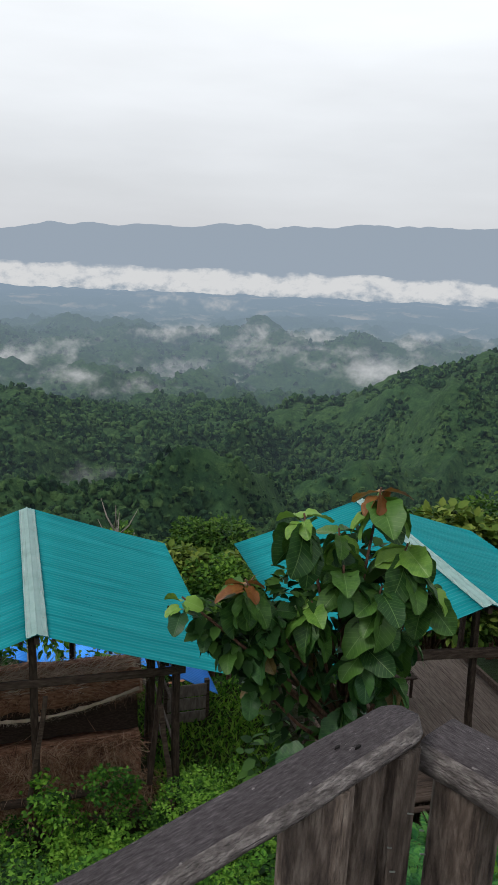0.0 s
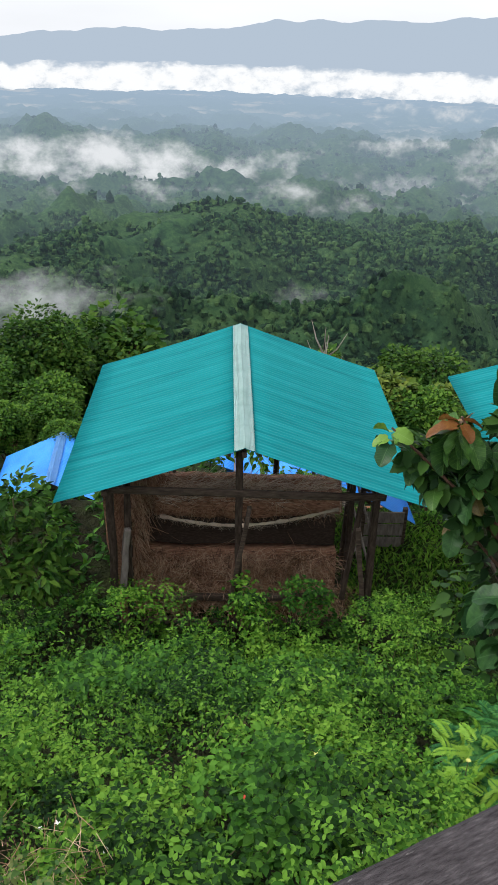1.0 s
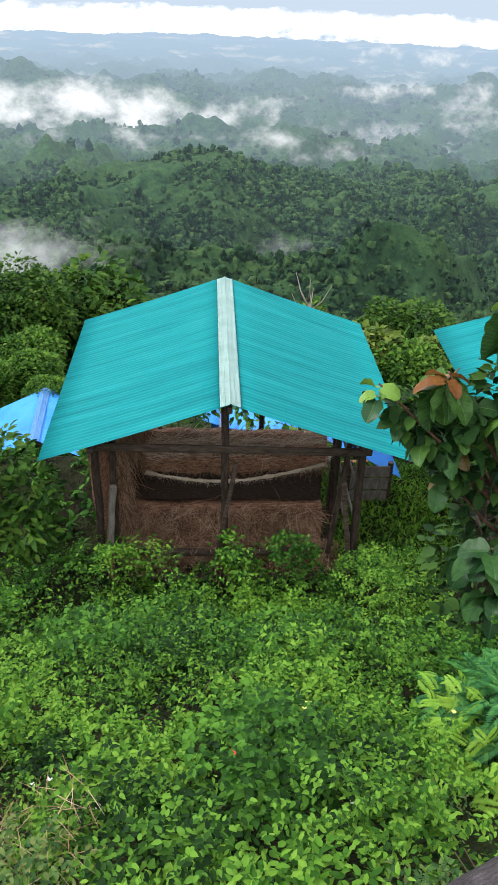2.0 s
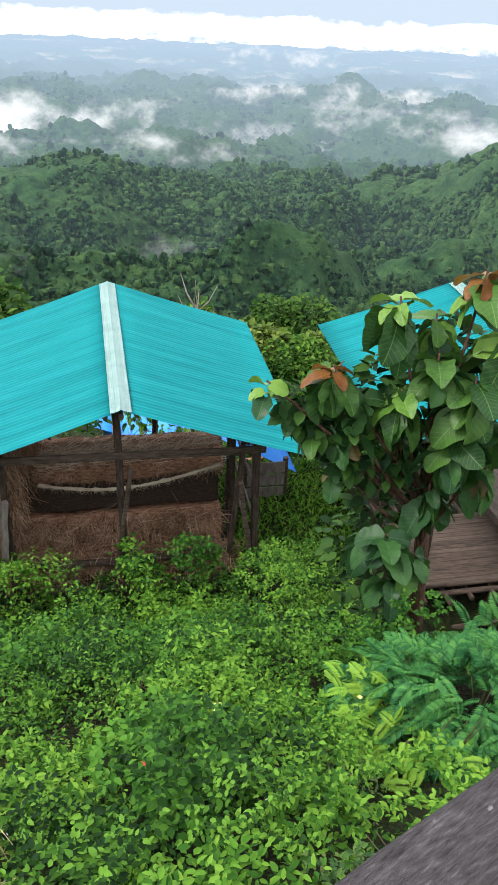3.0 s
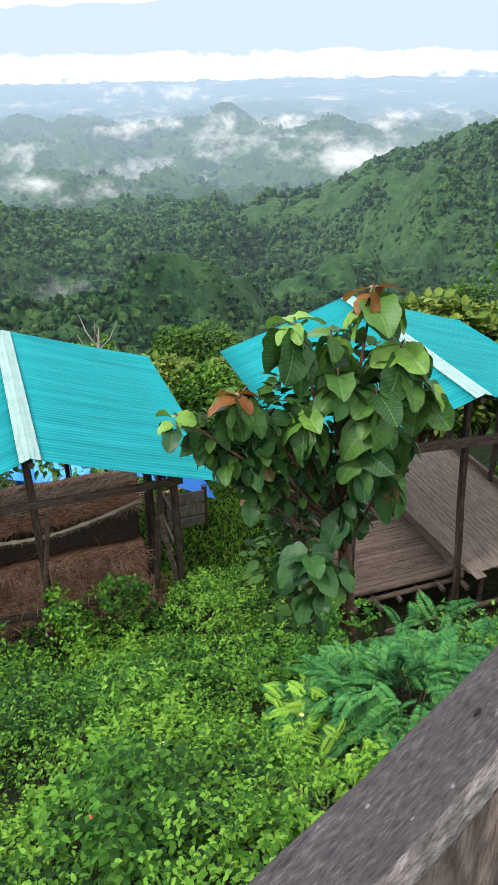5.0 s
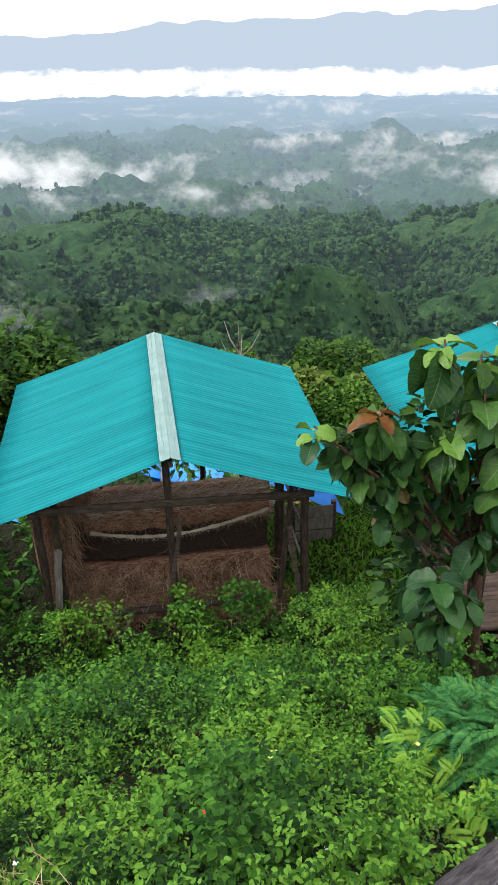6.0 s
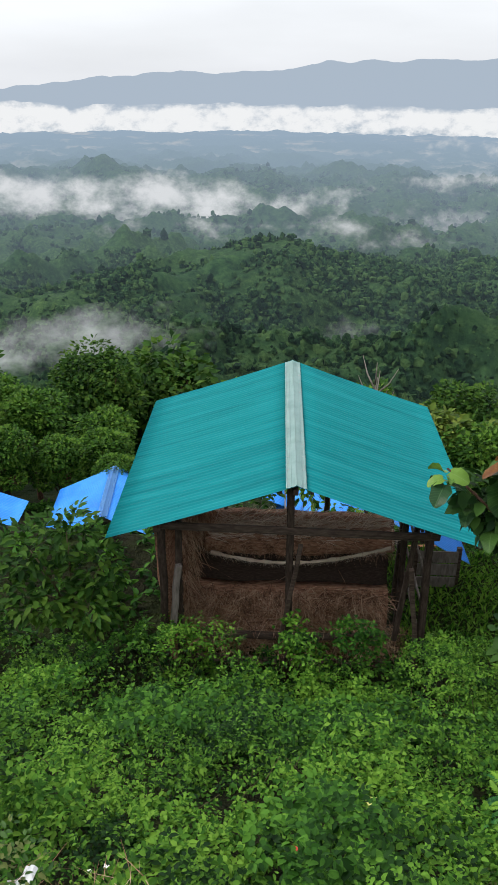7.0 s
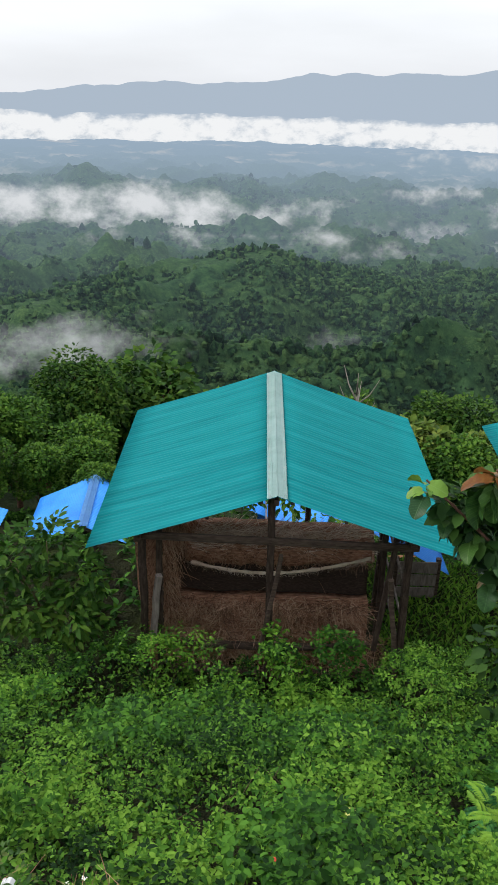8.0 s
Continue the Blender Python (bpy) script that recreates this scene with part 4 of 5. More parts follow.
crate = thing("crate", "red plastic crate on the ground by the booth", "crate", at=(2.75, 2.35, -0.55))
bmc = bmesh.new()
bmesh.ops.create_cube(bmc, size=1, matrix=Matrix.Diagonal((0.42, 0.3, 0.24, 1)))
bmesh.ops.bevel(bmc, geom=bmc.edges[:], offset=0.02, segments=2, affect="EDGES")
part("body", bmc, M_RED, crate)
fence = thing("fence", "row of thin pale wooden fence pickets", "fence", at=(3.5, 4.05, -1.45))
for k in range(10):
    part("picket", beam(bmesh.new(), (k * 0.17, 0, 0), (k * 0.17 + random.uniform(-.03, .03), 0, 0.72 + random.uniform(-.08, .08)), 0.05, 0.025), M_WHITE, fence)
for z in (0.25, 0.65):
    part("rail", beam(bmesh.new(), (-0.1, 0.03, z), (1.65, 0.03, z), 0.03, 0.06), M_BOARD, fence)

gx, gy = rng.uniform(1.9, 4.6, 4200), rng.uniform(0.9, 4.7, 4200)
gv, gf = leaves(np.stack([gx, gy, ground_z(gx, gy) - 0.01], -1), rng.uniform(0, 6.28, 4200), rng.normal(0.9, 0.35, 4200), rng.normal(0, 0.5, 4200), rng.uniform(0.08, 0.2, 4200), (CARD_V, CARD_F), 0.45)
tagged(part("yard_grass", mesh_np("yard_grass", gv, gf), M_LEAF_TIP), "short bright green grass in the yard by the hut", "grass", kind="stuff")
clay = bmesh.new()
bmesh.ops.create_grid(clay, x_segments=14, y_segments=10, size=0.5, matrix=Matrix.Diagonal((1.5, 1.6, 1, 1)))
for v in clay.verts:
    v.co = Vector((v.co.x + 3.3, v.co.y + 5.6, float(ground_z(v.co.x + 3.3, v.co.y + 5.6)) + 0.07 - 0.12 * (v.co.x ** 2 + v.co.y ** 2)))
tagged(part("clay_path", clay, M_CLAY), "bare orange clay path between the huts", "path", kind="structure")

# ---- the look-out's corner rail ----
U, NRM = Vector((0.9034, 0.4288, 0)), Vector((-0.4288, 0.9034, 0))
TOP = 8.045


def worn_plank(length, width, thick, seed, end_round=True):
    """A hewn rail along -x from 0, top at z 0, with a rounded end, worn arrises and checks."""
    nx, ny = 90, 12
    xs = -length * np.linspace(0, 1, nx) ** 1.15
    prof = [(0, -thick), (0, -thick * 0.7), (0.001, -0.012), (0.006, -0.004), (0.012, 0)] + [(0.012 + (width - 0.018) * k / ny, 0) for k in range(1, ny)] + [(width - 0.006, 0), (width, -0.008), (width, -thick * 0.5), (width, -thick)]
    prof = np.array(prof)
    X = np.repeat(xs[:, None], len(prof), 1)
    Y = np.repeat(prof[None, :, 0], nx, 0)
    Z = np.repeat(prof[None, :, 1], nx, 0)
    if end_round:
        q = np.clip(1 + X / 0.045, 0, 1)
        Y = width * 0.55 + (Y - width * 0.55) * np.sqrt(np.clip(1 - 0.75 * q ** 2, 0.05, 1))
        Z = Z - 0.006 * q ** 2
    Y = Y + 0.004 * (fbm(X * 9 + seed, Y * 0 + 1, 3, seed) - 0.5) * 2
    grain = fbm(X * 7 + seed, Y * 140, 4, seed + 1) - 0.5
    Z = Z + 0.0035 * grain + 0.006 * (fbm(X * 3, Y * 10 + seed, 3, seed + 2) - 0.5)
    v = np.stack([X, Y, Z], -1).reshape(-1, 3)
    m = len(prof)
    idx = np.arange(nx * m).reshape(nx, m)
    f = np.stack([idx[:-1, :-1], idx[:-1, 1:], idx[1:, 1:], idx[1:, :-1]], -1).reshape(-1, 4)
    f = np.concatenate([f, np.stack([idx[:-1, -1], idx[:-1, 0], idx[1:, 0], idx[1:, -1]], -1)])
    me = mesh_np("rail_plank", v, f)
    bm = bmesh.new()
    bm.from_mesh(me)
    bmesh.ops.holes_fill(bm, edges=[e for e in bm.edges if e.is_boundary])
    bmesh.ops.recalc_face_normals(bm, faces=bm.faces[:])
    return bm


rail = thing("handrail", "weathered grey timber corner handrail of the look-out", "handrail")
turn1 = Matrix(((U.x, NRM.x, 0, 0), (U.y, NRM.y, 0, 0), (0, 0, 1, 0), (0, 0, 0, 1)))
INNER = Vector((0.164, -9.196, TOP)) + U * 0.045
r1 = part("top_rail", worn_plank(2.4, 0.070, 0.018, 3), [M_WOOD_GREY, M_WOOD_EDGE], rail, "dark grey weathered top rail with cracks")
r1.matrix_basis = Matrix.Translation(INNER) @ turn1
# faces turned inward take the paler edge colour
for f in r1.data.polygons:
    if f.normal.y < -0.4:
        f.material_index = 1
U2 = Vector((0.4288, -0.9034, 0))
turn2 = Matrix(((-U2.x, U.x, 0, 0), (-U2.y, U.y, 0, 0), (0, 0, 1, 0), (0, 0, 0, 1)))
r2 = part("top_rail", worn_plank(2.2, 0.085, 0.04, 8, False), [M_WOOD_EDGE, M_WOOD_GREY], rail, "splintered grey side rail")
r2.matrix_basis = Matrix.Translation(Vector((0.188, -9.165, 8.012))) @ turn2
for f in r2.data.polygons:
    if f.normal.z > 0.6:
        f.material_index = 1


def deck_post(along, across, size, top, mat, rnd=False):
    o = INNER + U * along + NRM * across
    bm = bmesh.new()
    if rnd:
        pole(bm, [(o.x, o.y, 5.2), (o.x, o.y, 6.6), (o.x, o.y, top)], [size * 0.55] * 3, 14, 0.05)
    else:
        beam(bm, (o.x, o.y, 5.2), (o.x, o.y, top), size, size, up=NRM, cuts=8, wobble=0.002)
    return part("post", bm, mat, rail)


deck_post(-0.175, 0.035, 0.075, 8.028, M_POST_DECK, True)
deck_post(-0.112, 0.032, 0.055, 8.028, M_POST_DECK)
deck_post(-0.05, 0.02, 0.045, 8.02, M_POST_DECK)
deck_post(0.035, -0.035, 0.07, 7.972, M_POST_DECK)
nails = bmesh.new()
for a, z, s in ((-0.05, 7.94, 0.012), (-0.02, 7.90, 0.009), (-0.012, 7.86, 0.011), (-0.085, 7.91, 0.007), (-0.075, 7.87, 0.01)):
    o = INNER + U * a - NRM * 0.006
    beam(nails, (o.x, o.y, z), (o.x + U.x * s, o.y + U.y * s, z - s * 0.6), 0.0018, 0.0018, cuts=1)
part("nail", nails, M_SCREW, rail, "bent nails in the corner post")
# small black discs on the rail; their colour stands for the shade in holes
for hx, hy in ((0.061, -9.202), (0.085, -9.206)):
    hole = bmesh.new()
    bmesh.ops.create_cone(hole, cap_ends=True, segments=9, radius1=0.003, radius2=0.0025, depth=0.004, matrix=Matrix.Translation((hx, hy, TOP + 0.0015)) @ turn1 @ Matrix.Diagonal((1.7, 0.6, 1, 1)))
    part("bolt_hole", hole, M_HOLE, rail)
deck = thing("deck", "plank floor of the look-out above the bank", "deck", kind="structure")
for k in range(14):
    o = INNER - NRM * (0.1 + 0.16 * k)
    a, b = o + U * 0.05, o - U * 2.6
    part("board", beam(bmesh.new(), (b.x, b.y, 7.0), (a.x, a.y, 7.0), 0.15, 0.035, cuts=1), M_BOARD, deck)
for along in (-2.3, -1.1, -0.1):
    for across in (-0.2, -2.1):
        o = INNER + U * along + NRM * across
        part("stilt", pole(bmesh.new(), [(o.x, o.y, 4.2), (o.x, o.y, 6.98)], [0.08, 0.08], 10, 0.04), M_POST_DECK, deck)


# ---- thicket on the bank ----
def brush_top(x, y):
    """Height of the thicket over the ground: mounds and hollows."""
    h = 0.05 + 1.2 * np.clip(fbm(x * 1.25, y * 1.25, 2, 23) - 0.31, 0, 0.5) + 0.75 * np.clip(fbm(x * 3.1, y * 3.1, 2, 29) - 0.42, 0, 0.4)
    return h * np.interp(y, [-9, -7, -5, -2, -0.8, 0.2, 1], [1.1, 1.15, 1.0, 1.1, 1.7, 1.5, 0.3]) * np.where(x > 3.9, np.interp(y, [-3.6, -2.4], [1.0, 0.12]), 1.0)


def shoots(count, xr, yr, per, length, keep=None):
    x, y = rng.uniform(*xr, count), rng.uniform(*yr, count)
    if keep is not None:
        k = keep(x, y)
        x, y = x[k], y[k]
    n = len(x)
    z0 = ground_z(x, y)
    h = brush_top(x, y) * rng.uniform(0.55, 1.35, n)
    lean_h, lean = rng.uniform(0, 2 * math.pi, n), rng.uniform(0.0, 0.3, n)
    out = []
    for k in range(per):
        f = 1.0 - 0.72 * (k / per) ** 1.2
        p = np.stack([x + np.cos(lean_h) * lean * h * f, y + np.sin(lean_h) * lean * h * f - 0.25 * h * f, z0 + h * f + 0.06], -1)
        p += rng.normal(0, 0.035, p.shape)
        head = lean_h + k * 2.4 + rng.normal(0, 0.5, n)
        out.append((p, head, rng.normal(0.05 + 0.25 * (f > 0.9), 0.55, n), rng.normal(0, 0.65, n), length * rng.uniform(0.6, 1.25, n) * np.interp(y, [-8, -4.5, -1], [0.74, 1.05, 1.1])))
    return [np.concatenate([o[i] for o in out]) for i in range(5)]


def visible_wedge(x, y):
    """The stretch of bank in front of the look-out."""
    d = y + 9.6
    return (x > -0.62 * d - 0.7) & (x < 0.95 * d + 0.8)


def clear_of_hut(x, y):
    return visible_wedge(x, y) & (np.hypot(x - 2.60, (y + 5.45) * 0.8) > 1.2) & (np.hypot(x - 1.95, y + 6.45) > 0.62) & ~((np.abs(x) < 1.85) & (y > 0.25)) & ~((x > 3.7) & (y > -2.6)) & ~((x < -1.8) & (y > 0.9))


def add_stuff(name, parts_in, mat, label, category, shape=(LEAF_V, LEAF_F), width=1.0):
    v, f = leaves(*parts_in, shape, width)
    ob = part(name, mesh_np(name, v, f), mat)
    return tagged(ob, label, category, kind="stuff")


add_stuff("thicket", shoots(2600, (-5.5, 8.5), (-8.2, 1.6), 12, 0.058, clear_of_hut), M_LEAF, "low green leafy growth covering the bank", "undergrowth", width=1.15)
add_stuff("slope_scrub", shoots(2600, (-14, 12), (0.8, 16), 14, 0.16, lambda x, y: ~((np.abs(x) < 2.3) & (y < 5.2)) & ~((x > 1.9) & (x < 4.5) & (y < 7.0)) & ~((x > 4.2) & (x < 9.4) & (y < 4.4)) & ~((x < -3.2) & (y > 5.5) & (y < 12.5)) & ~((x > -0.5) & (x < 5.2) & (y > 7.5) & (y < 12))), M_SHRUB, "dark green scrub on the slope behind the huts", "undergrowth")

LITE_V = np.array([(0, 0, 0), (0.45, 0.27, 0.07), (1, 0, -0.14), (0.45, -0.27, 0.07), (0.5, 0, -0.02)], float)
LITE_F = np.array([(0, 4, 1), (4, 2, 1), (0, 3, 4), (4, 3, 2)])


def bush_spots(seed, gap=0.31):
    """Where the bushes stand: crowded, but never two in one place; each with its radius."""
    g = np.random.default_rng(seed)
    spots = np.zeros((0, 3))
    for _ in range(9000):
        x, y = g.uniform(-5.4, 7.6), g.uniform(-8.1, 0.45)
        if not clear_of_hut(np.array(x), np.array(y)) or (x > 3.0 and y > -5.4):
            continue
        if float(fbm(np.array(x * 1.1), np.array(y * 1.5), 2, 61)) < 0.33:
            continue
        s = g.uniform(0.20, 0.34) + 0.26 * g.random() ** 3
        if len(spots) and np.min(np.hypot(spots[:, 0] - x, spots[:, 1] - y) / (gap * (0.45 + s / 0.6))) < 1:
            continue
        spots = np.vstack([spots, (x, y, s)])
    return spots


def sprays(spots, seed, per, leaf, joints=9, rise=0.55):
    """Leafy sprays that arch out of each bush: paired leaves along a bending twig and a rosette at its tip."""
    g = np.random.default_rng(seed)
    n = np.maximum(8, (per * (spots[:, 2] / 0.3) ** 1.7 * np.interp(spots[:, 1], [-6, -4], [1.5, 1.0])).astype(int))
    c = np.repeat(spots, n, axis=0)
    m = len(c)
    x, y, s = c[:, 0], c[:, 1], c[:, 2]
    tall = np.repeat(g.choice([0.1, 0.5, 0.9, 1.3], len(spots)) + g.uniform(-0.1, 0.2, len(spots)), n)
    d = g.normal(size=(m, 3))
    d[:, 2] = np.abs(d[:, 2]) + rise * 0.5
    d /= np.linalg.norm(d, axis=1)[:, None]
    z = ground_z(x, y) + 0.85 * brush_top(x, y) * tall + 0.05
    root = np.stack([x, y, z], -1) + d * (s * g.uniform(0.25, 0.7, m))[:, None]
    reach = s * g.uniform(0.35, 0.85, m)
    head = np.arctan2(d[:, 1], d[:, 0])
    size = leaf * np.interp(y, [-8, -4.5, -1], [0.78, 1.0, 1.1]) * np.repeat(g.uniform(0.75, 1.25, len(spots)), n)
    out = [[], [], [], [], []]
    for k in range(joints):
        f = 0.12 + 0.88 * min(1.0, (k + 1) / (joints - 2))
        p = root + d * (reach * f)[:, None]
        p[:, 2] -= 0.30 * reach * f * f
        tip = k >= joints - 3
        turn = (k % 2 * 2 - 1) * (0.6 if tip else 1.15)
        out[0].append(p + g.normal(0, 0.008, p.shape))
        out[1].append(head + turn + g.normal(0, 0.35, m))
        out[2].append(g.normal(0.28 if tip else 0.0, 0.32, m))
        out[3].append(g.normal(0, 0.4, m))
        out[4].append(size * g.uniform(0.7, 1.2, m) * (0.8 if tip else 1.0))
    return [np.concatenate(o) for o in out]


SPOTS = bush_spots(31)
zone = fbm(SPOTS[:, 0] * 0.8, SPOTS[:, 1] * 0.8, 3, 83) + np.random.default_rng(4).normal(0, 0.07, len(SPOTS))
for lo, hi, mat, name, label, leaf, wide, per in (
        (-1, 0.36, M_SHRUB, "dark_bushes", "darker broad-leaved bushes on the bank", 0.074, 1.2, 22), (0.36, 0.50, M_LEAF, "leafy_bushes", "mounded green bushes crowding the bank", 0.060, 1.1, 30),
        (0.50, 0.80, M_LEAF_TIP, "bright_bushes", "bright yellow-green bushes on the bank", 0.062, 1.0, 28), (0.80, 2, M_LEAF_DRY, "dull_bushes", "olive small-leaved bushes going brown on the bank", 0.046, 1.0, 34)):
    for close, shape in ((True, (LEAF_V, LEAF_F)), (False, (LITE_V, LITE_F))):
        some = SPOTS[(zone >= lo) & (zone < hi) & ((SPOTS[:, 1] < -5.0) == close)]
        if len(some):
            add_stuff(name, sprays(some, 40 + len(some), per, leaf), mat, label, "bushes", shape, wide)

stems = bmesh.new()
for k in range(260):
    y = random.uniform(-7.6, 0.2)
    d = y + 9.6
    x = random.uniform(-0.55 * d, 0.8 * d)
    z = float(ground_z(x, y))
    h = float(brush_top(np.array(x), np.array(y)))
    pole(stems, [(x, y, z - 0.05), (x + random.uniform(-.1, .1), y - 0.05, z + h * 0.5), (x + random.uniform(-.2, .2), y - 0.1, z + h)], [0.008, 0.006, 0.003], 5)
tagged(part("thicket_stems", stems, M_STEM), "thin green-brown stems in the thicket", "undergrowth", kind="stuff")

# creeper on the middle post, pale flowers and litter
for px, py, pz, h, n in ((-0.05, 0.2, 0.4, 0.75, 190), (0.1, 0.1, 0.2, 0.5, 140)):
    c = thing("creeper", "bright green creeper climbing the hut's middle post", "creeper", at=(px, py, pz))
    base = np.stack([rng.normal(0.08, 0.11, n), rng.normal(-0.06, 0.07, n), rng.uniform(0, 1, n) ** 0.8 * h], -1)
    v, f = leaves(base, rng.uniform(0, 6.3, n), rng.normal(0, .4, n), rng.normal(0, .4, n), rng.uniform(0.06, 0.12, n))
    part("foliage", mesh_np("foliage", v, f), M_LEAF_TIP, c)
    part("stem", pole(bmesh.new(), [(0, 0, -0.2), (0.05, 0, h * 0.5), (0.02, 0, h)], [0.008, 0.006, 0.004], 5), M_STEM, c)


def flower(x, y, mat, label, size=0.03, lift=0.12, petals=5):
    z = float(ground_z(x, y)) + float(brush_top(np.array(x), np.array(y))) + lift
    root = thing("flower", label, "flower", "pale flowers in the thicket", at=(x, y, z))
    n = petals
    head = np.arange(n) * 2 * math.pi / n
    v, f = leaves(np.zeros((n, 3)), head, np.full(n, 0.35), np.zeros(n), np.full(n, size * 1.6), width=1.5)
    part("petals", mesh_np("petals", v, f), mat, root)
    part("stem", pole(bmesh.new(), [(0, 0, -0.25), (0, 0, 0)], [0.004, 0.003], 5), M_STEM, root)


for x, y in ((0.27, -5.88), (0.65, -6.3), (-1.5, -6.0), (-1.35, -6.1)):
    flower(x, y, M_BLOOM, "small white flower in the thicket", 0.014)
for x, y in ((0.50, -5.1), (0.55, -5.0), (0.47, -5.2), (0.85, -4.3), (1.6, -5.4)):
    flower(x, y, M_YELLOW, "pale yellow leaf cluster in the thicket", 0.014, 0.1, 7)


# ---- shrubs and trees ----
def clump_points(n, centre, size, hollow=0.45):
    d = rng.normal(size=(n, 3))
    d /= np.linalg.norm(d, axis=1)[:, None]
    r = rng.uniform(hollow, 1.0, n)[:, None] ** 0.6
    return np.asarray(centre) + d * r * np.asarray(size), d


def crown_mesh(lumps, per, length, shape=(CARD_V, CARD_F), width=1.25):
    bases, heads, pits = [], [], []
    for centre, size in lumps:
        p, d = clump_points(per, centre, size)
        bases.append(p)
        heads.append(np.arctan2(d[:, 1], d[:, 0]) + rng.normal(0, 0.6, per))
        pits.append(np.arcsin(np.clip(d[:, 2], -1, 1)) * 0.5 + rng.normal(-0.15, 0.4, per))
    b = np.concatenate(bases)
    n = len(b)
    v, f = leaves(b, np.concatenate(heads), np.concatenate(pits), rng.normal(0, 0.5, n), length * rng.uniform(0.6, 1.3, n), shape, width)
    return mesh_np("crown", v, f)


def tree_kind(height, spread, lumps_n, per, leaf, mat, seed, label, trunk_r=0.16, shape=(CARD_V, CARD_F)):
    """A tree at the origin: tapered trunk, limbs to each clump, ragged crown."""
    local = random.Random(seed)
    root = thing("tree", label, "tree", "trees on the slope")
    lumps, limbs = [], bmesh.new()
    for k in range(lumps_n):
        a = k * 2.4 + local.uniform(-.4, .4)
        f = local.uniform(0.35, 1.0)
        rad = spread * local.uniform(0.25, 0.8) * (1.15 - 0.6 * f)
        c = (math.cos(a) * rad, math.sin(a) * rad, height * (0.35 + 0.6 * f))
        s = spread * local.uniform(0.26, 0.44)
        lumps.append((c, (s, s, s * local.uniform(0.6, 0.85))))
        pole(limbs, [(0, 0, height * 0.25), (c[0] * 0.4, c[1] * 0.4, height * 0.3 + (c[2] - height * 0.3) * 0.55), c], [trunk_r * 0.5, trunk_r * 0.3, trunk_r * 0.08], 6)
    trunk = bmesh.new()
    pole(trunk, [(0, 0, -1.0), (0.05, 0, height * 0.15), (-0.05, 0.04, height * 0.4), (0.02, 0, height * 0.75)], [trunk_r * 1.3, trunk_r, trunk_r * 0.75, trunk_r * 0.2], 9, 0.06)
    part("trunk", trunk, M_BARK, root)
    part("limbs", limbs, M_BARK, root)
    part("crown", crown_mesh(lumps, per, leaf, shape), mat, root)
    return root


def forest(per, leaf):
    return [tree_kind(9, 4.2, 16, per, leaf * 1.05, M_TREE_LEAF_DARK, 1, "broad dark green forest tree on the slope", 0.22),
            tree_kind(8, 3.4, 14, per, leaf, M_TREE_LEAF, 2, "round mid-green forest tree on the slope", 0.2),
            tree_kind(7, 2.8, 12, per, leaf * 0.9, M_TREE_LEAF_OLIVE, 3, "olive-yellow tree on the slope", 0.16),
            tree_kind(11, 3.4, 18, per, leaf * 1.05, M_TREE_LEAF, 4, "tall green forest tree on the slope", 0.24)]


distant_kinds = forest(170, 0.50)
kinds = forest(520, 0.30)
kinds.append(tree_kind(6.5, 2.5, 15, 300, 0.36, M_TREE_LEAF_OLIVE, 9, "light olive large-leaved tree beside the hut", 0.14, (LEAF_V, LEAF_F)))
spots = []
local = random.Random(5)
while len(spots) < 190:
    a = radians(local.uniform(-31, 45))
    r = 36 + 125 * local.random() ** 1.25
    x, y = -0.3 + r * math.sin(a), -9.5 + r * math.cos(a)
    if all((x - p) ** 2 + (y - q) ** 2 > (2.3 + r * 0.015) ** 2 for p, q in spots):
        spots.append((x, y))
for k, (x, y) in enumerate(spots):
    src = distant_kinds[local.choice([0, 0, 0, 1, 1, 3, 2])]
    s = local.uniform(0.55, 1.0)
    t = copy_thing(src, pose(x, y, float(ground_z(x, y)) - 0.3, 0, 0, local.uniform(0, 360)))
    t.scale = (s, s, s * local.uniform(0.85, 1.1))
NEAR_TREES = [(0, -8.6, 26, 5.6, 0.8), (2, -10.2, 33, 7.2, 0.95), (1, -4.5, 30, 5.0, 0.62), (1, -14.0, 24, 5.2, 0.75), (0, -13.5, 14, 4.4, 0.75), (1, -9.4, 17.5, 3.9, 0.55), (1, -6.6, 17.0, 3.4, 0.5), (1, -11.2, 20, 4.6, 0.6),
              (4, 4.4, 12.0, 4.6, 0.72), (4, 6.6, 12.5, 4.4, 0.7), (1, 5.4, 11.0, 3.6, 0.5), (1, 2.4, 22, 4.0, 0.6), (0, 9.5, 27, 5.0, 0.8), (4, 12.2, 9.0, 6.0, 0.95), (2, 15.4, 13.0, 6.0, 0.95), (4, 13.2, 5.4, 5.0, 0.85), (1, 16.2, 8.5, 6.5, 1.0), (4, 11.0, 8.0, 4.0, 0.75),
              (1, 11.4, 12.8, 4.0, 0.55), (1, -7.2, 13.2, 3, 0.36), (1, -8.8, 12.6, 3, 0.38), (2, -9.8, 14.6, 3, 0.42), (1, -6.0, 14.4, 3, 0.40), (1, -11.6, 12.2, 3, 0.5), (1, -5.2, 12.4, 3, 0.3), (2, 3.4, 12.2, 3, 0.42), (1, 5.0, 7.8, 3, 0.3), (0, 20.5, 21, 7, 0.9), (0, -16.5, 19, 6, 0.8)]
for kind, x, y, drop_to, s in NEAR_TREES:
    t = copy_thing(kinds[kind], pose(x, y, float(ground_z(x, y)) - 0.2, 0, 0, local.uniform(0, 360)))
    t.scale = (s, s, s)
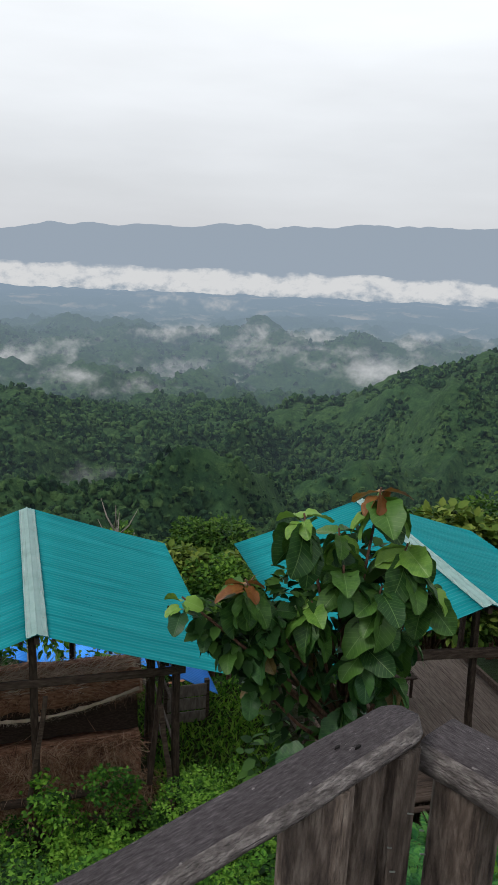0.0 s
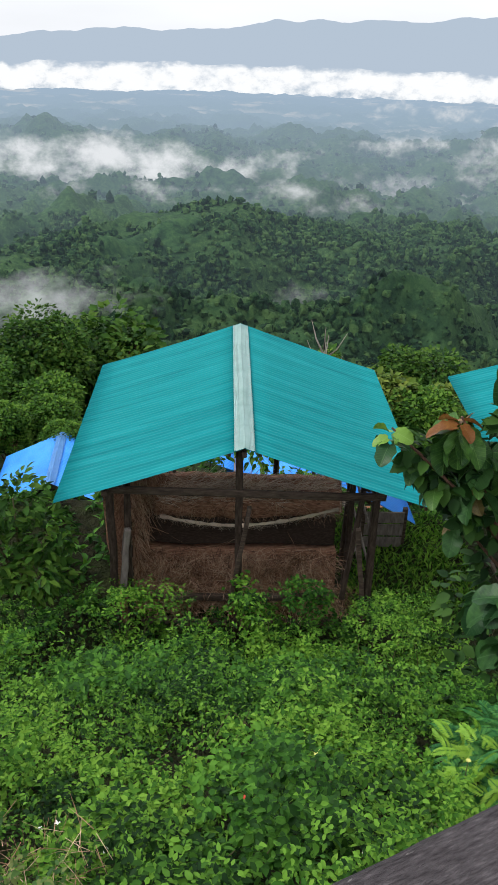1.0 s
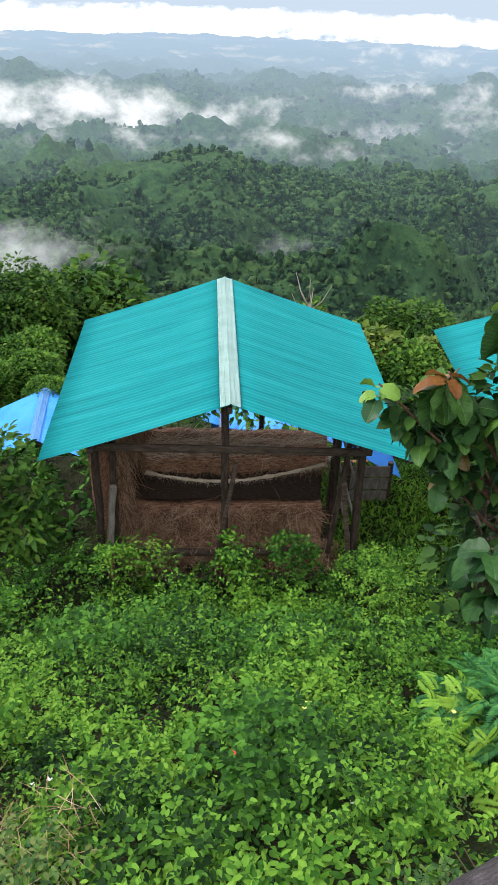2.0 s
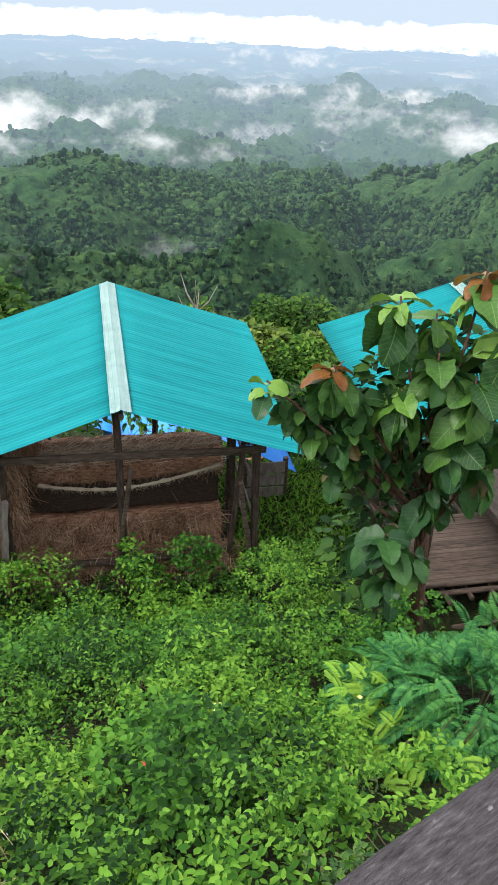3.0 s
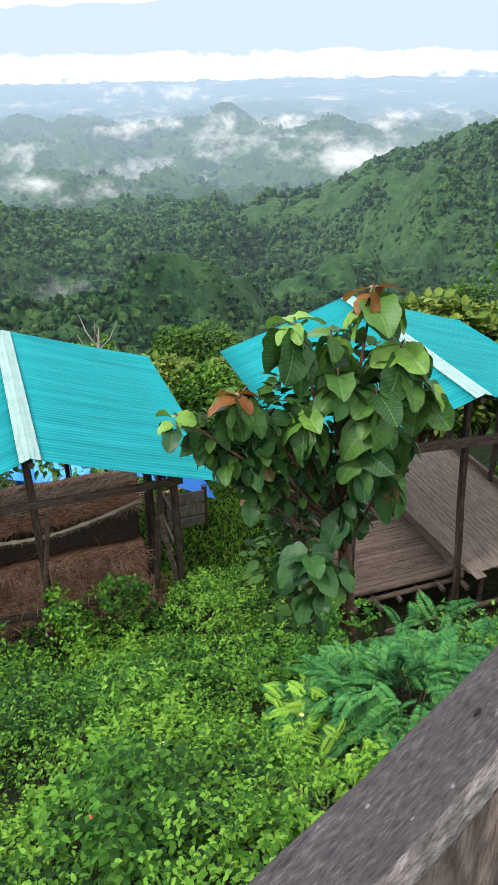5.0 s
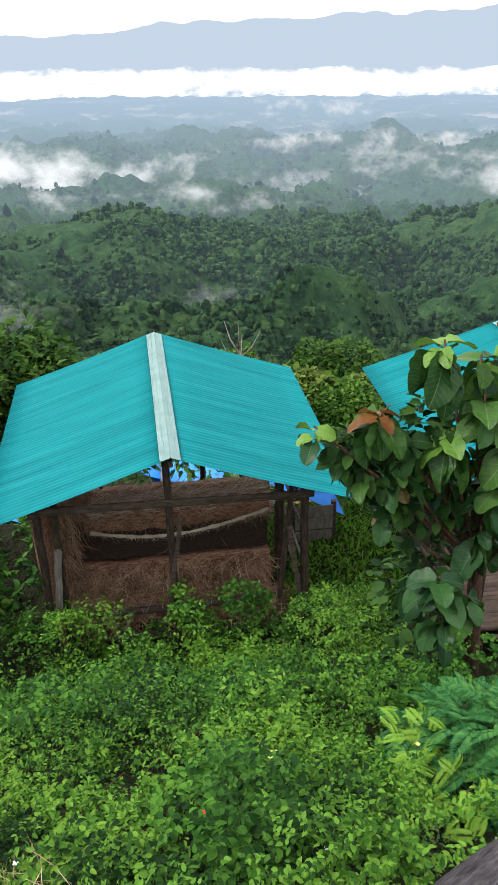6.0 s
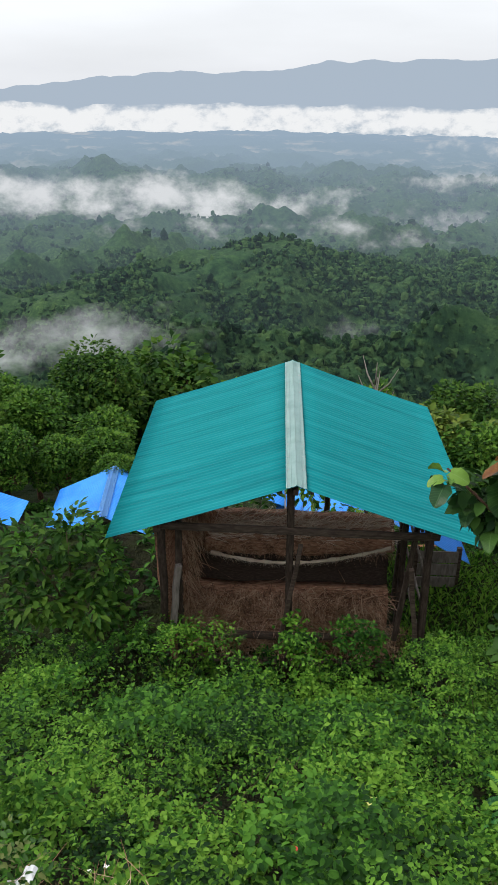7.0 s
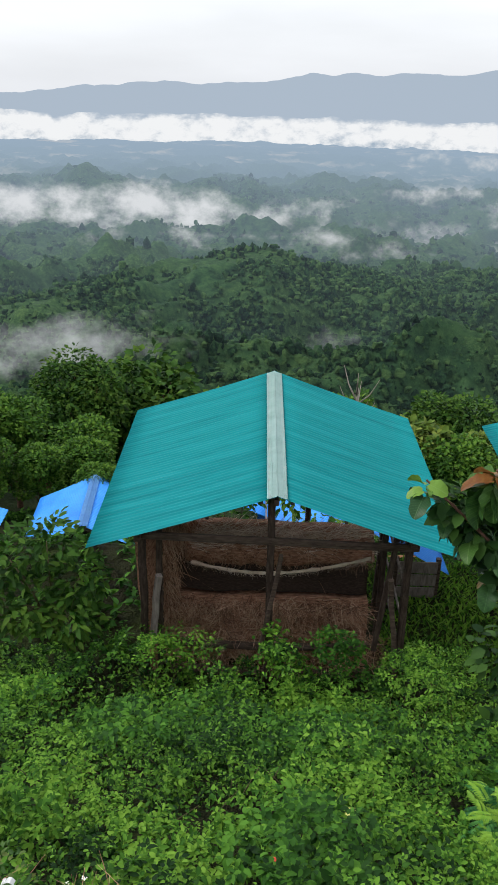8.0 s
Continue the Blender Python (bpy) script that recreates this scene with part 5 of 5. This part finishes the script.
for k, src in enumerate(kinds + distant_kinds):
    src.matrix_basis = pose(-22 - 5 * k, 18 + 3 * k, float(ground_z(-22 - 5 * k, 18 + 3 * k)) - 0.3)

# bare grey tree beyond the first hut
bare = thing("bare_tree", "leafless grey tree standing in the woods", "tree", at=(6.6, 42, float(ground_z(6.6, 42)) - 0.3))
bb = bmesh.new()
pole(bb, [(0, 0, 0), (0.1, 0, 4), (-0.1, 0, 8), (0.1, 0, 10.5)], [0.22, 0.17, 0.11, 0.03], 8)
for k in range(16):
    z = 4 + 0.4 * k
    a = k * 2.4
    pole(bb, [(0, 0, z), (math.cos(a) * 0.9, math.sin(a) * 0.9, z + 0.9), (math.cos(a) * 1.5, math.sin(a) * 1.5, z + 2.1)], [0.08, 0.05, 0.015], 6)
part("trunk", bb, M_DEAD, bare)


def shrub(label, x, y, z, lumps, per, leaf, mat, shape=(LEAF_V, LEAF_F), width=1.0):
    root = thing("shrub", label, "shrub", at=(x, y, z))
    sticks = bmesh.new()
    for c, s in lumps:
        pole(sticks, [(0, 0, -0.6), (c[0] * 0.5, c[1] * 0.5, c[2] * 0.4), c], [0.03, 0.02, 0.008], 6)
    part("stems", sticks, M_STEM, root)
    part("foliage", crown_mesh(lumps, per, leaf, shape, width), mat, root)
    return root


shrub("dark broad-leaved shrub beside the hut", -3.3, 0.2, 1.25, [((0, 0, 1.2), (.5, .5, .4)), ((-.6, .1, .8), (.5, .5, .4)), ((.45, 0, .6), (.45, .4, .4)), ((-.3, -.3, .3), (.6, .5, .4)), ((.3, -.3, .1), (.5, .4, .4)), ((-0.9, 0, .2), (.5, .5, .5))], 230, 0.165, M_TREE_LEAF_DARK, width=0.9)
shrub("leafy green shrub under the tree", 2.7, -1.0, 0.0, [((.6, 0, .6), (.5, .5, .4)), ((.1, .1, 0.5), (.4, .4, .4)), ((.2, -.4, .3), (.6, .4, .4))], 120, 0.15, M_LEAF_SHADE)
shrub("large light green leaves at the edge of the look-out", 9.3, -1.6, 0.9, [((0, 0, .9), (.5, .5, .4)), ((.5, 0, .5), (.5, .5, .4)), ((.3, .2, 1.3), (.4, .4, .3))], 40, 0.34, M_LEAF_TIP, width=1.5)


shrub("bright green shrub behind the hut", 1.0, 6.5, -2.4, [((0, 0, 2.9), (.55, .5, .4)), ((.7, .2, 2.6), (.5, .5, .4)), ((-.5, .1, 2.4), (.5, .5, .4)), ((.2, -.2, 1.8), (.7, .5, .5))], 130, 0.2, M_LEAF_TIP)
shrub("dark green shrub behind the hut", -1.0, 6.9, -2.7, [((0, 0, 2.9), (.6, .5, .45)), ((-.6, .1, 2.6), (.5, .5, .4)), ((.5, .1, 2.5), (.5, .5, .4)), ((0, -.2, 1.8), (.8, .5, .5))], 130, 0.2, M_SHRUB)


def fern_frond(n_pairs=15):
    """A feathery frond along +x, length 1: paired narrow leaflets on an arched rib."""
    base, head, pit, ln = [], [], [], []
    for k in range(n_pairs):
        f = (k + 1) / n_pairs
        p = (f * 0.95, 0, 0.10 * math.sin(math.pi * f * 0.8) - 0.22 * f * f)
        for s in (-1, 1):
            base.append(p)
            head.append(s * radians(68 - 25 * f))
            pit.append(-0.12)
            ln.append(0.27 * math.sin(math.pi * (0.18 + 0.75 * f)) + 0.04)
    n = len(base)
    return leaves(np.array(base), np.array(head), np.array(pit), np.zeros(n), np.array(ln), (CARD_V, CARD_F), 0.55)


def feather_shrub(label, x, y, z, count, reach, frond, new_share, seed):
    local = np.random.default_rng(seed)
    root = thing("feathery_shrub", label, "shrub", at=(x, y, z))
    fv, ff = fern_frond()
    for mat, share in ((M_FEATHER, 1 - new_share), (M_FEATHER_NEW, new_share)):
        vs, fs, n = [], [], 0
        for _ in range(int(count * share)):
            a, rad = local.uniform(0, 2 * math.pi), local.uniform(0.15, 1.0)
            h = reach[2] * (1 - 0.6 * rad ** 2) * local.uniform(0.6, 1.05) * (0.8 + 0.2 * math.sin(3 * a) * rad)
            if mat is M_FEATHER_NEW:
                rad, a = local.uniform(0.6, 1.05), local.uniform(2.6, 5.6)
                h *= 0.95
            p = Vector((math.cos(a) * rad * reach[0], math.sin(a) * rad * reach[1], h))
            m = Matrix.Translation(p) @ Euler((local.normal(0, 0.4), local.normal(0.1, 0.35), a + local.normal(0, 0.9))).to_matrix().to_4x4()
            s = frond * local.uniform(0.7, 1.2) * (0.75 if mat is M_FEATHER_NEW else 1)
            m = np.array(m)
            vs.append((fv * s) @ m[:3, :3].T + m[:3, 3])
            fs.append(ff + n)
            n += len(fv)
        part("fronds", mesh_np("fronds", np.concatenate(vs), np.concatenate(fs)), mat, root, "yellow-green young fronds" if mat is M_FEATHER_NEW else "")
    sticks = bmesh.new()
    for k in range(9):
        a = k * 0.7
        pole(sticks, [(0, 0, -0.5), (math.cos(a) * reach[0] * .4, math.sin(a) * reach[1] * .4, reach[2] * .5), (math.cos(a) * reach[0] * .7, math.sin(a) * reach[1] * .7, reach[2] * .55)], [0.016, 0.012, 0.006], 6)
    part("stems", sticks, M_STEM, root)
    return root


feather_shrub("feathery blue-green shrub with yellow-green new fronds on the bank", 2.62, -5.35, 2.6, 860, (1.05, 1.1, 1.22), 0.28, 0.24, 3)
feather_shrub("feathery green shrub on the bank", 4.2, -4.0, 1.45, 330, (1.1, 0.9, 0.85), 0.30, 0.06, 4)
feather_shrub("green fern by the raised floor", 5.6, -1.6, -0.3, 46, (0.9, 0.6, 0.8), 0.5, 0.1, 6)


# ---- the large-leaved tree before the huts ----
def big_leaf(seed, width=0.62, cup=0.12):
    """A broad leaf along +x, length 1: raised side veins, wavy edge, drooping tip."""
    local = random.Random(seed)
    nx, ny = 14, 8
    V = []
    for i in range(nx + 1):
        f = i / nx
        half = width * 0.5 * max(0.0, 1 - abs(2 * (0.015 + 0.97 * f) ** 0.86 - 1) ** 2.3) ** 0.62
        half *= 1 + 0.07 * math.sin(15 * f + 2 * seed)
        for j in range(ny + 1):
            g = 2 * j / ny - 1
            z = cup * abs(g) * half * 2.2 - 0.30 * f ** 2.2 + 0.014 * math.sin(9 * f * math.pi - abs(g) * 4.0) * abs(g)
            z += 0.035 * math.sin(6 * f + seed) * g * abs(g) + 0.02 * math.sin(11 * f + 2 * seed) * g * g
            V.append((f - 0.06 * abs(g) * (1 - f), g * half, z))
    F = [(i * (ny + 1) + j, (i + 1) * (ny + 1) + j, (i + 1) * (ny + 1) + j + 1, i * (ny + 1) + j + 1) for i in range(nx) for j in range(ny)]
    return mesh_np("leaf", V, F)


def vein_material(name, dark, light, vein):
    m = material(name, [dark, light], 0.42, 5.0, bump=0, random_tint=0.30, translucent=0.2, spec=0.22)
    n, l = m.node_tree.nodes, m.node_tree.links
    b = next(k for k in n if k.type == "BSDF_PRINCIPLED")
    co = n.new("ShaderNodeTexCoord")
    sep = n.new("ShaderNodeSeparateXYZ")
    l.new(co.outputs["Object"], sep.inputs[0])
    ab = n.new("ShaderNodeMath")
    ab.operation = "ABSOLUTE"
    l.new(sep.outputs["Y"], ab.inputs[0])
    sl = n.new("ShaderNodeMath")
    sl.operation = "MULTIPLY_ADD"
    sl.inputs[1].default_value = -0.75
    l.new(ab.outputs[0], sl.inputs[0])
    l.new(sep.outputs["X"], sl.inputs[2])
    saw = n.new("ShaderNodeMath")
    saw.operation = "PINGPONG"
    saw.inputs[1].default_value = 0.055
    l.new(sl.outputs[0], saw.inputs[0])
    side = n.new("ShaderNodeMapRange")
    side.inputs["From Min"].default_value, side.inputs["From Max"].default_value = 0.0, 0.010
    side.inputs["To Min"].default_value, side.inputs["To Max"].default_value = 0.32, 0.0
    l.new(saw.outputs[0], side.inputs["Value"])
    mid = n.new("ShaderNodeMapRange")
    mid.inputs["From Min"].default_value, mid.inputs["From Max"].default_value = 0.004, 0.014
    mid.inputs["To Min"].default_value, mid.inputs["To Max"].default_value = 0.6, 0.0
    l.new(ab.outputs[0], mid.inputs["Value"])
    mx = n.new("ShaderNodeMath")
    mx.operation = "MAXIMUM"
    l.new(side.outputs["Result"], mx.inputs[0])
    l.new(mid.outputs["Result"], mx.inputs[1])
    mix = n.new("ShaderNodeMix")
    mix.data_type = "RGBA"
    mix.inputs[7].default_value = (*vein, 1)
    old = b.inputs["Base Color"].links[0].from_socket
    l.new(mx.outputs[0], mix.inputs[0])
    l.new(old, mix.inputs[6])
    l.new(mix.outputs[2], b.inputs["Base Color"])
    return m


M_BIG = vein_material("broad_leaf", (0.017, 0.056, 0.014), (0.058, 0.138, 0.024), (0.17, 0.30, 0.09))
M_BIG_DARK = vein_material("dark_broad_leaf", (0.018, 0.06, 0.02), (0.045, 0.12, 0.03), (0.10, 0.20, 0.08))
M_BIG_LIGHT = vein_material("light_broad_leaf", (0.080, 0.185, 0.028), (0.155, 0.285, 0.045), (0.25, 0.37, 0.13))
M_BIG_RED = vein_material("red_young_leaf", (0.15, 0.055, 0.016), (0.26, 0.13, 0.034), (0.18, 0.13, 0.05))
M_BIG_DRY = vein_material("yellowed_leaf", (0.12, 0.085, 0.03), (0.20, 0.16, 0.05), (0.3, 0.25, 0.14))
big_meshes = {}
for key, mat in (("green", M_BIG), ("dark", M_BIG_DARK), ("light", M_BIG_LIGHT), ("red", M_BIG_RED), ("dry", M_BIG_DRY)):
    for s in range(3):
        me = big_leaf(s + 3, 0.72 + 0.06 * s, 0.10 + 0.06 * s)
        me.materials.append(mat)
        big_meshes[key, s] = me

tree = thing("broad_leaved_tree", "young tree with very large green leaves and red shoots", "tree")
TX, TY = 3.35, -2.7
# branch tips: place, number of leaves, leaf length, droop, mix of kinds
# lighter kinds on top and dark ones low put light and shade into colour
TIPS = [((2.52, -2.9, 5.95), 15, 0.50, -0.9, "light green green"), ((3.40, -2.8, 6.15), 16, 0.46, -0.85, "red light green"), ((3.72, -2.9, 5.55), 16, 0.52, -0.9, "light green green"),
        ((1.94, -2.9, 5.28), 14, 0.44, -0.85, "red green green"), ((3.38, -3.05, 5.15), 18, 0.56, -0.9, "green green green"), ((2.67, -2.9, 4.98), 15, 0.50, -1.0, "light green green"),
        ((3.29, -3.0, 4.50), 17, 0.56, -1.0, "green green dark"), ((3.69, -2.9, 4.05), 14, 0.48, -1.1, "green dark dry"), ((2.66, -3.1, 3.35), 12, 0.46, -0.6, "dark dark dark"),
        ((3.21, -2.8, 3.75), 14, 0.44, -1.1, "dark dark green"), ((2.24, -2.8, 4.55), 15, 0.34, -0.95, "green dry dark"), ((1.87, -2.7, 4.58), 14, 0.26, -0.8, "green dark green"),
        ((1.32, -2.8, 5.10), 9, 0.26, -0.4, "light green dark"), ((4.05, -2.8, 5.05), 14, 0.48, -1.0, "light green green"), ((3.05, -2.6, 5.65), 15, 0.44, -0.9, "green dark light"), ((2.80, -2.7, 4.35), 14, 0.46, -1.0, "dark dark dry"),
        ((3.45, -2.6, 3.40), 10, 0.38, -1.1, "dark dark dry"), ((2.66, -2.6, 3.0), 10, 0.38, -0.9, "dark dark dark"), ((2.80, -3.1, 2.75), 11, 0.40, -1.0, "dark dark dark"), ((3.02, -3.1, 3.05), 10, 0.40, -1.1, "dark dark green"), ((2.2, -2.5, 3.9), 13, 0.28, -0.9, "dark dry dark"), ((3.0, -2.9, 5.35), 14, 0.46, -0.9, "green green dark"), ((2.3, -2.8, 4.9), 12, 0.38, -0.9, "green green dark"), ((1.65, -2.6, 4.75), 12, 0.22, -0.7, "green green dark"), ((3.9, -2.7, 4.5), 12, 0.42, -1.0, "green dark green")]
trunk = bmesh.new()
GZ = float(ground_z(TX, TY))
pole(trunk, [(TX + 0.1, TY, GZ - 0.4), (TX + 0.02, TY, GZ + 0.7), (TX - 0.05, TY + 0.05, GZ + 1.8), (TX - 0.15, TY + 0.05, 4.0), (TX - 0.2, TY, 5.0)], [0.11, 0.095, 0.085, 0.06, 0.035], 12, 0.06)
part("trunk", trunk, M_BARK, tree, "reddish-brown trunk with pale lichen")
local = random.Random(11)
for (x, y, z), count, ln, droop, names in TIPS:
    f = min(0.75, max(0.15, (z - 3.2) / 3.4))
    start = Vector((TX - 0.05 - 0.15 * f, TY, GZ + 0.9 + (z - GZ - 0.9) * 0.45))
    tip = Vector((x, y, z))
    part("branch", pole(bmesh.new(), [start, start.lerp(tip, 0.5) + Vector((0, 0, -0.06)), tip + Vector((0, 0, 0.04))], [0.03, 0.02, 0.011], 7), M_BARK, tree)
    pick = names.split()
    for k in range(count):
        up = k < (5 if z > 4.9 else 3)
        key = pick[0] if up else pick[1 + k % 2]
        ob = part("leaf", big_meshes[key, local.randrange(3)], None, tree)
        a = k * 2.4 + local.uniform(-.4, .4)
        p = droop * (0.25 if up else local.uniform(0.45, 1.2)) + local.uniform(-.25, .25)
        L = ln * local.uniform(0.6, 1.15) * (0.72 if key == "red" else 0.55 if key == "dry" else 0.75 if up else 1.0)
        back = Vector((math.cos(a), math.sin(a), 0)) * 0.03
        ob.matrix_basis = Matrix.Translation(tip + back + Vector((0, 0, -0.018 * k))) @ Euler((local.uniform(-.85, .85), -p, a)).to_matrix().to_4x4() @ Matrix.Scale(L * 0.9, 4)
# crown filling; its dark colour imitates the shaded interior
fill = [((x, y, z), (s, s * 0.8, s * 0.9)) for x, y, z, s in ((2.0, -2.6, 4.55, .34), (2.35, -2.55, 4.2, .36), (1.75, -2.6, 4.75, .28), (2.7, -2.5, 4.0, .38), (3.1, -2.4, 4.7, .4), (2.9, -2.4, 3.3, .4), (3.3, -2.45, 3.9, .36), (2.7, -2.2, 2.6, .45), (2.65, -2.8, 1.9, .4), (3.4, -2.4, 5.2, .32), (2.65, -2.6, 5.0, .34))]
tagged(part("small_foliage", crown_mesh(fill, 95, 0.17, (LEAF_V, LEAF_F), 1.3), M_LEAF_SHADE, tree, "small leaves inside the crown, coloured dark as in shade"), kind="stuff")


def on_brush(x, y, lift):
    return float(ground_z(x, y)) + float(brush_top(np.array(x), np.array(y))) + lift


def litter(x, y, size, label, mat, seed):
    """A crumpled scrap lying in the leaves."""
    root = thing("litter", label, "litter", "scraps in the thicket", at=(x, y, on_brush(x, y, 0.17)), yaw=40.0 * seed)
    bm = bmesh.new()
    bmesh.ops.create_grid(bm, x_segments=5, y_segments=4, size=0.5)
    for v in bm.verts:
        v.co = Vector((v.co.x * size, v.co.y * size * 0.6, 0.3 * size * noise.noise(v.co * 3 + Vector((seed, 0, 0)))))
    bmesh.ops.solidify(bm, geom=bm.faces[:], thickness=0.003)
    part("sheet", bm, mat, root)


litter(-1.80, -6.45, 0.13, "crumpled white plastic scrap in the leaves", M_PAPER, 1)
litter(-1.66, -6.60, 0.12, "crumpled white paper scrap in the leaves", M_PAPER, 2)
litter(-0.95, -6.60, 0.06, "small pale plastic scrap in the leaves", M_PAPER, 3)
litter(-0.16, -6.60, 0.04, "small red plastic scrap in the leaves", M_RED, 4)
v, f = straws(260, (-1.75, -0.95), (-7.3, -6.7), (4.50, 4.66), 0.2, 0.05, 0.005)
tagged(part("dry_twigs", mesh_np("dry_twigs", v, f, False), M_STRAW), "heap of dry brown twigs at the foot of the bank", "twigs", kind="stuff")

sapling = thing("sapling", "tall thin sapling with a few large light green leaves", "sapling", at=(7.15, -1.5, float(ground_z(7.15, -1.5))))
H = 3.15 - float(ground_z(7.15, -1.5))
part("stem", pole(bmesh.new(), [(0, 0, -0.3), (0.05, 0, H * 0.5), (-0.02, 0, H)], [0.03, 0.024, 0.012], 8), M_BARK, sapling)
for k in range(9):
    ob = part("leaf", big_meshes["light", k % 3], None, sapling)
    ob.matrix_basis = Matrix.Translation((-0.02, 0, H - 0.05 * k)) @ Euler((local.uniform(-.3, .3), 0.5 + 0.08 * k, k * 2.4 + 2.6)).to_matrix().to_4x4() @ Matrix.Scale(0.42, 4)
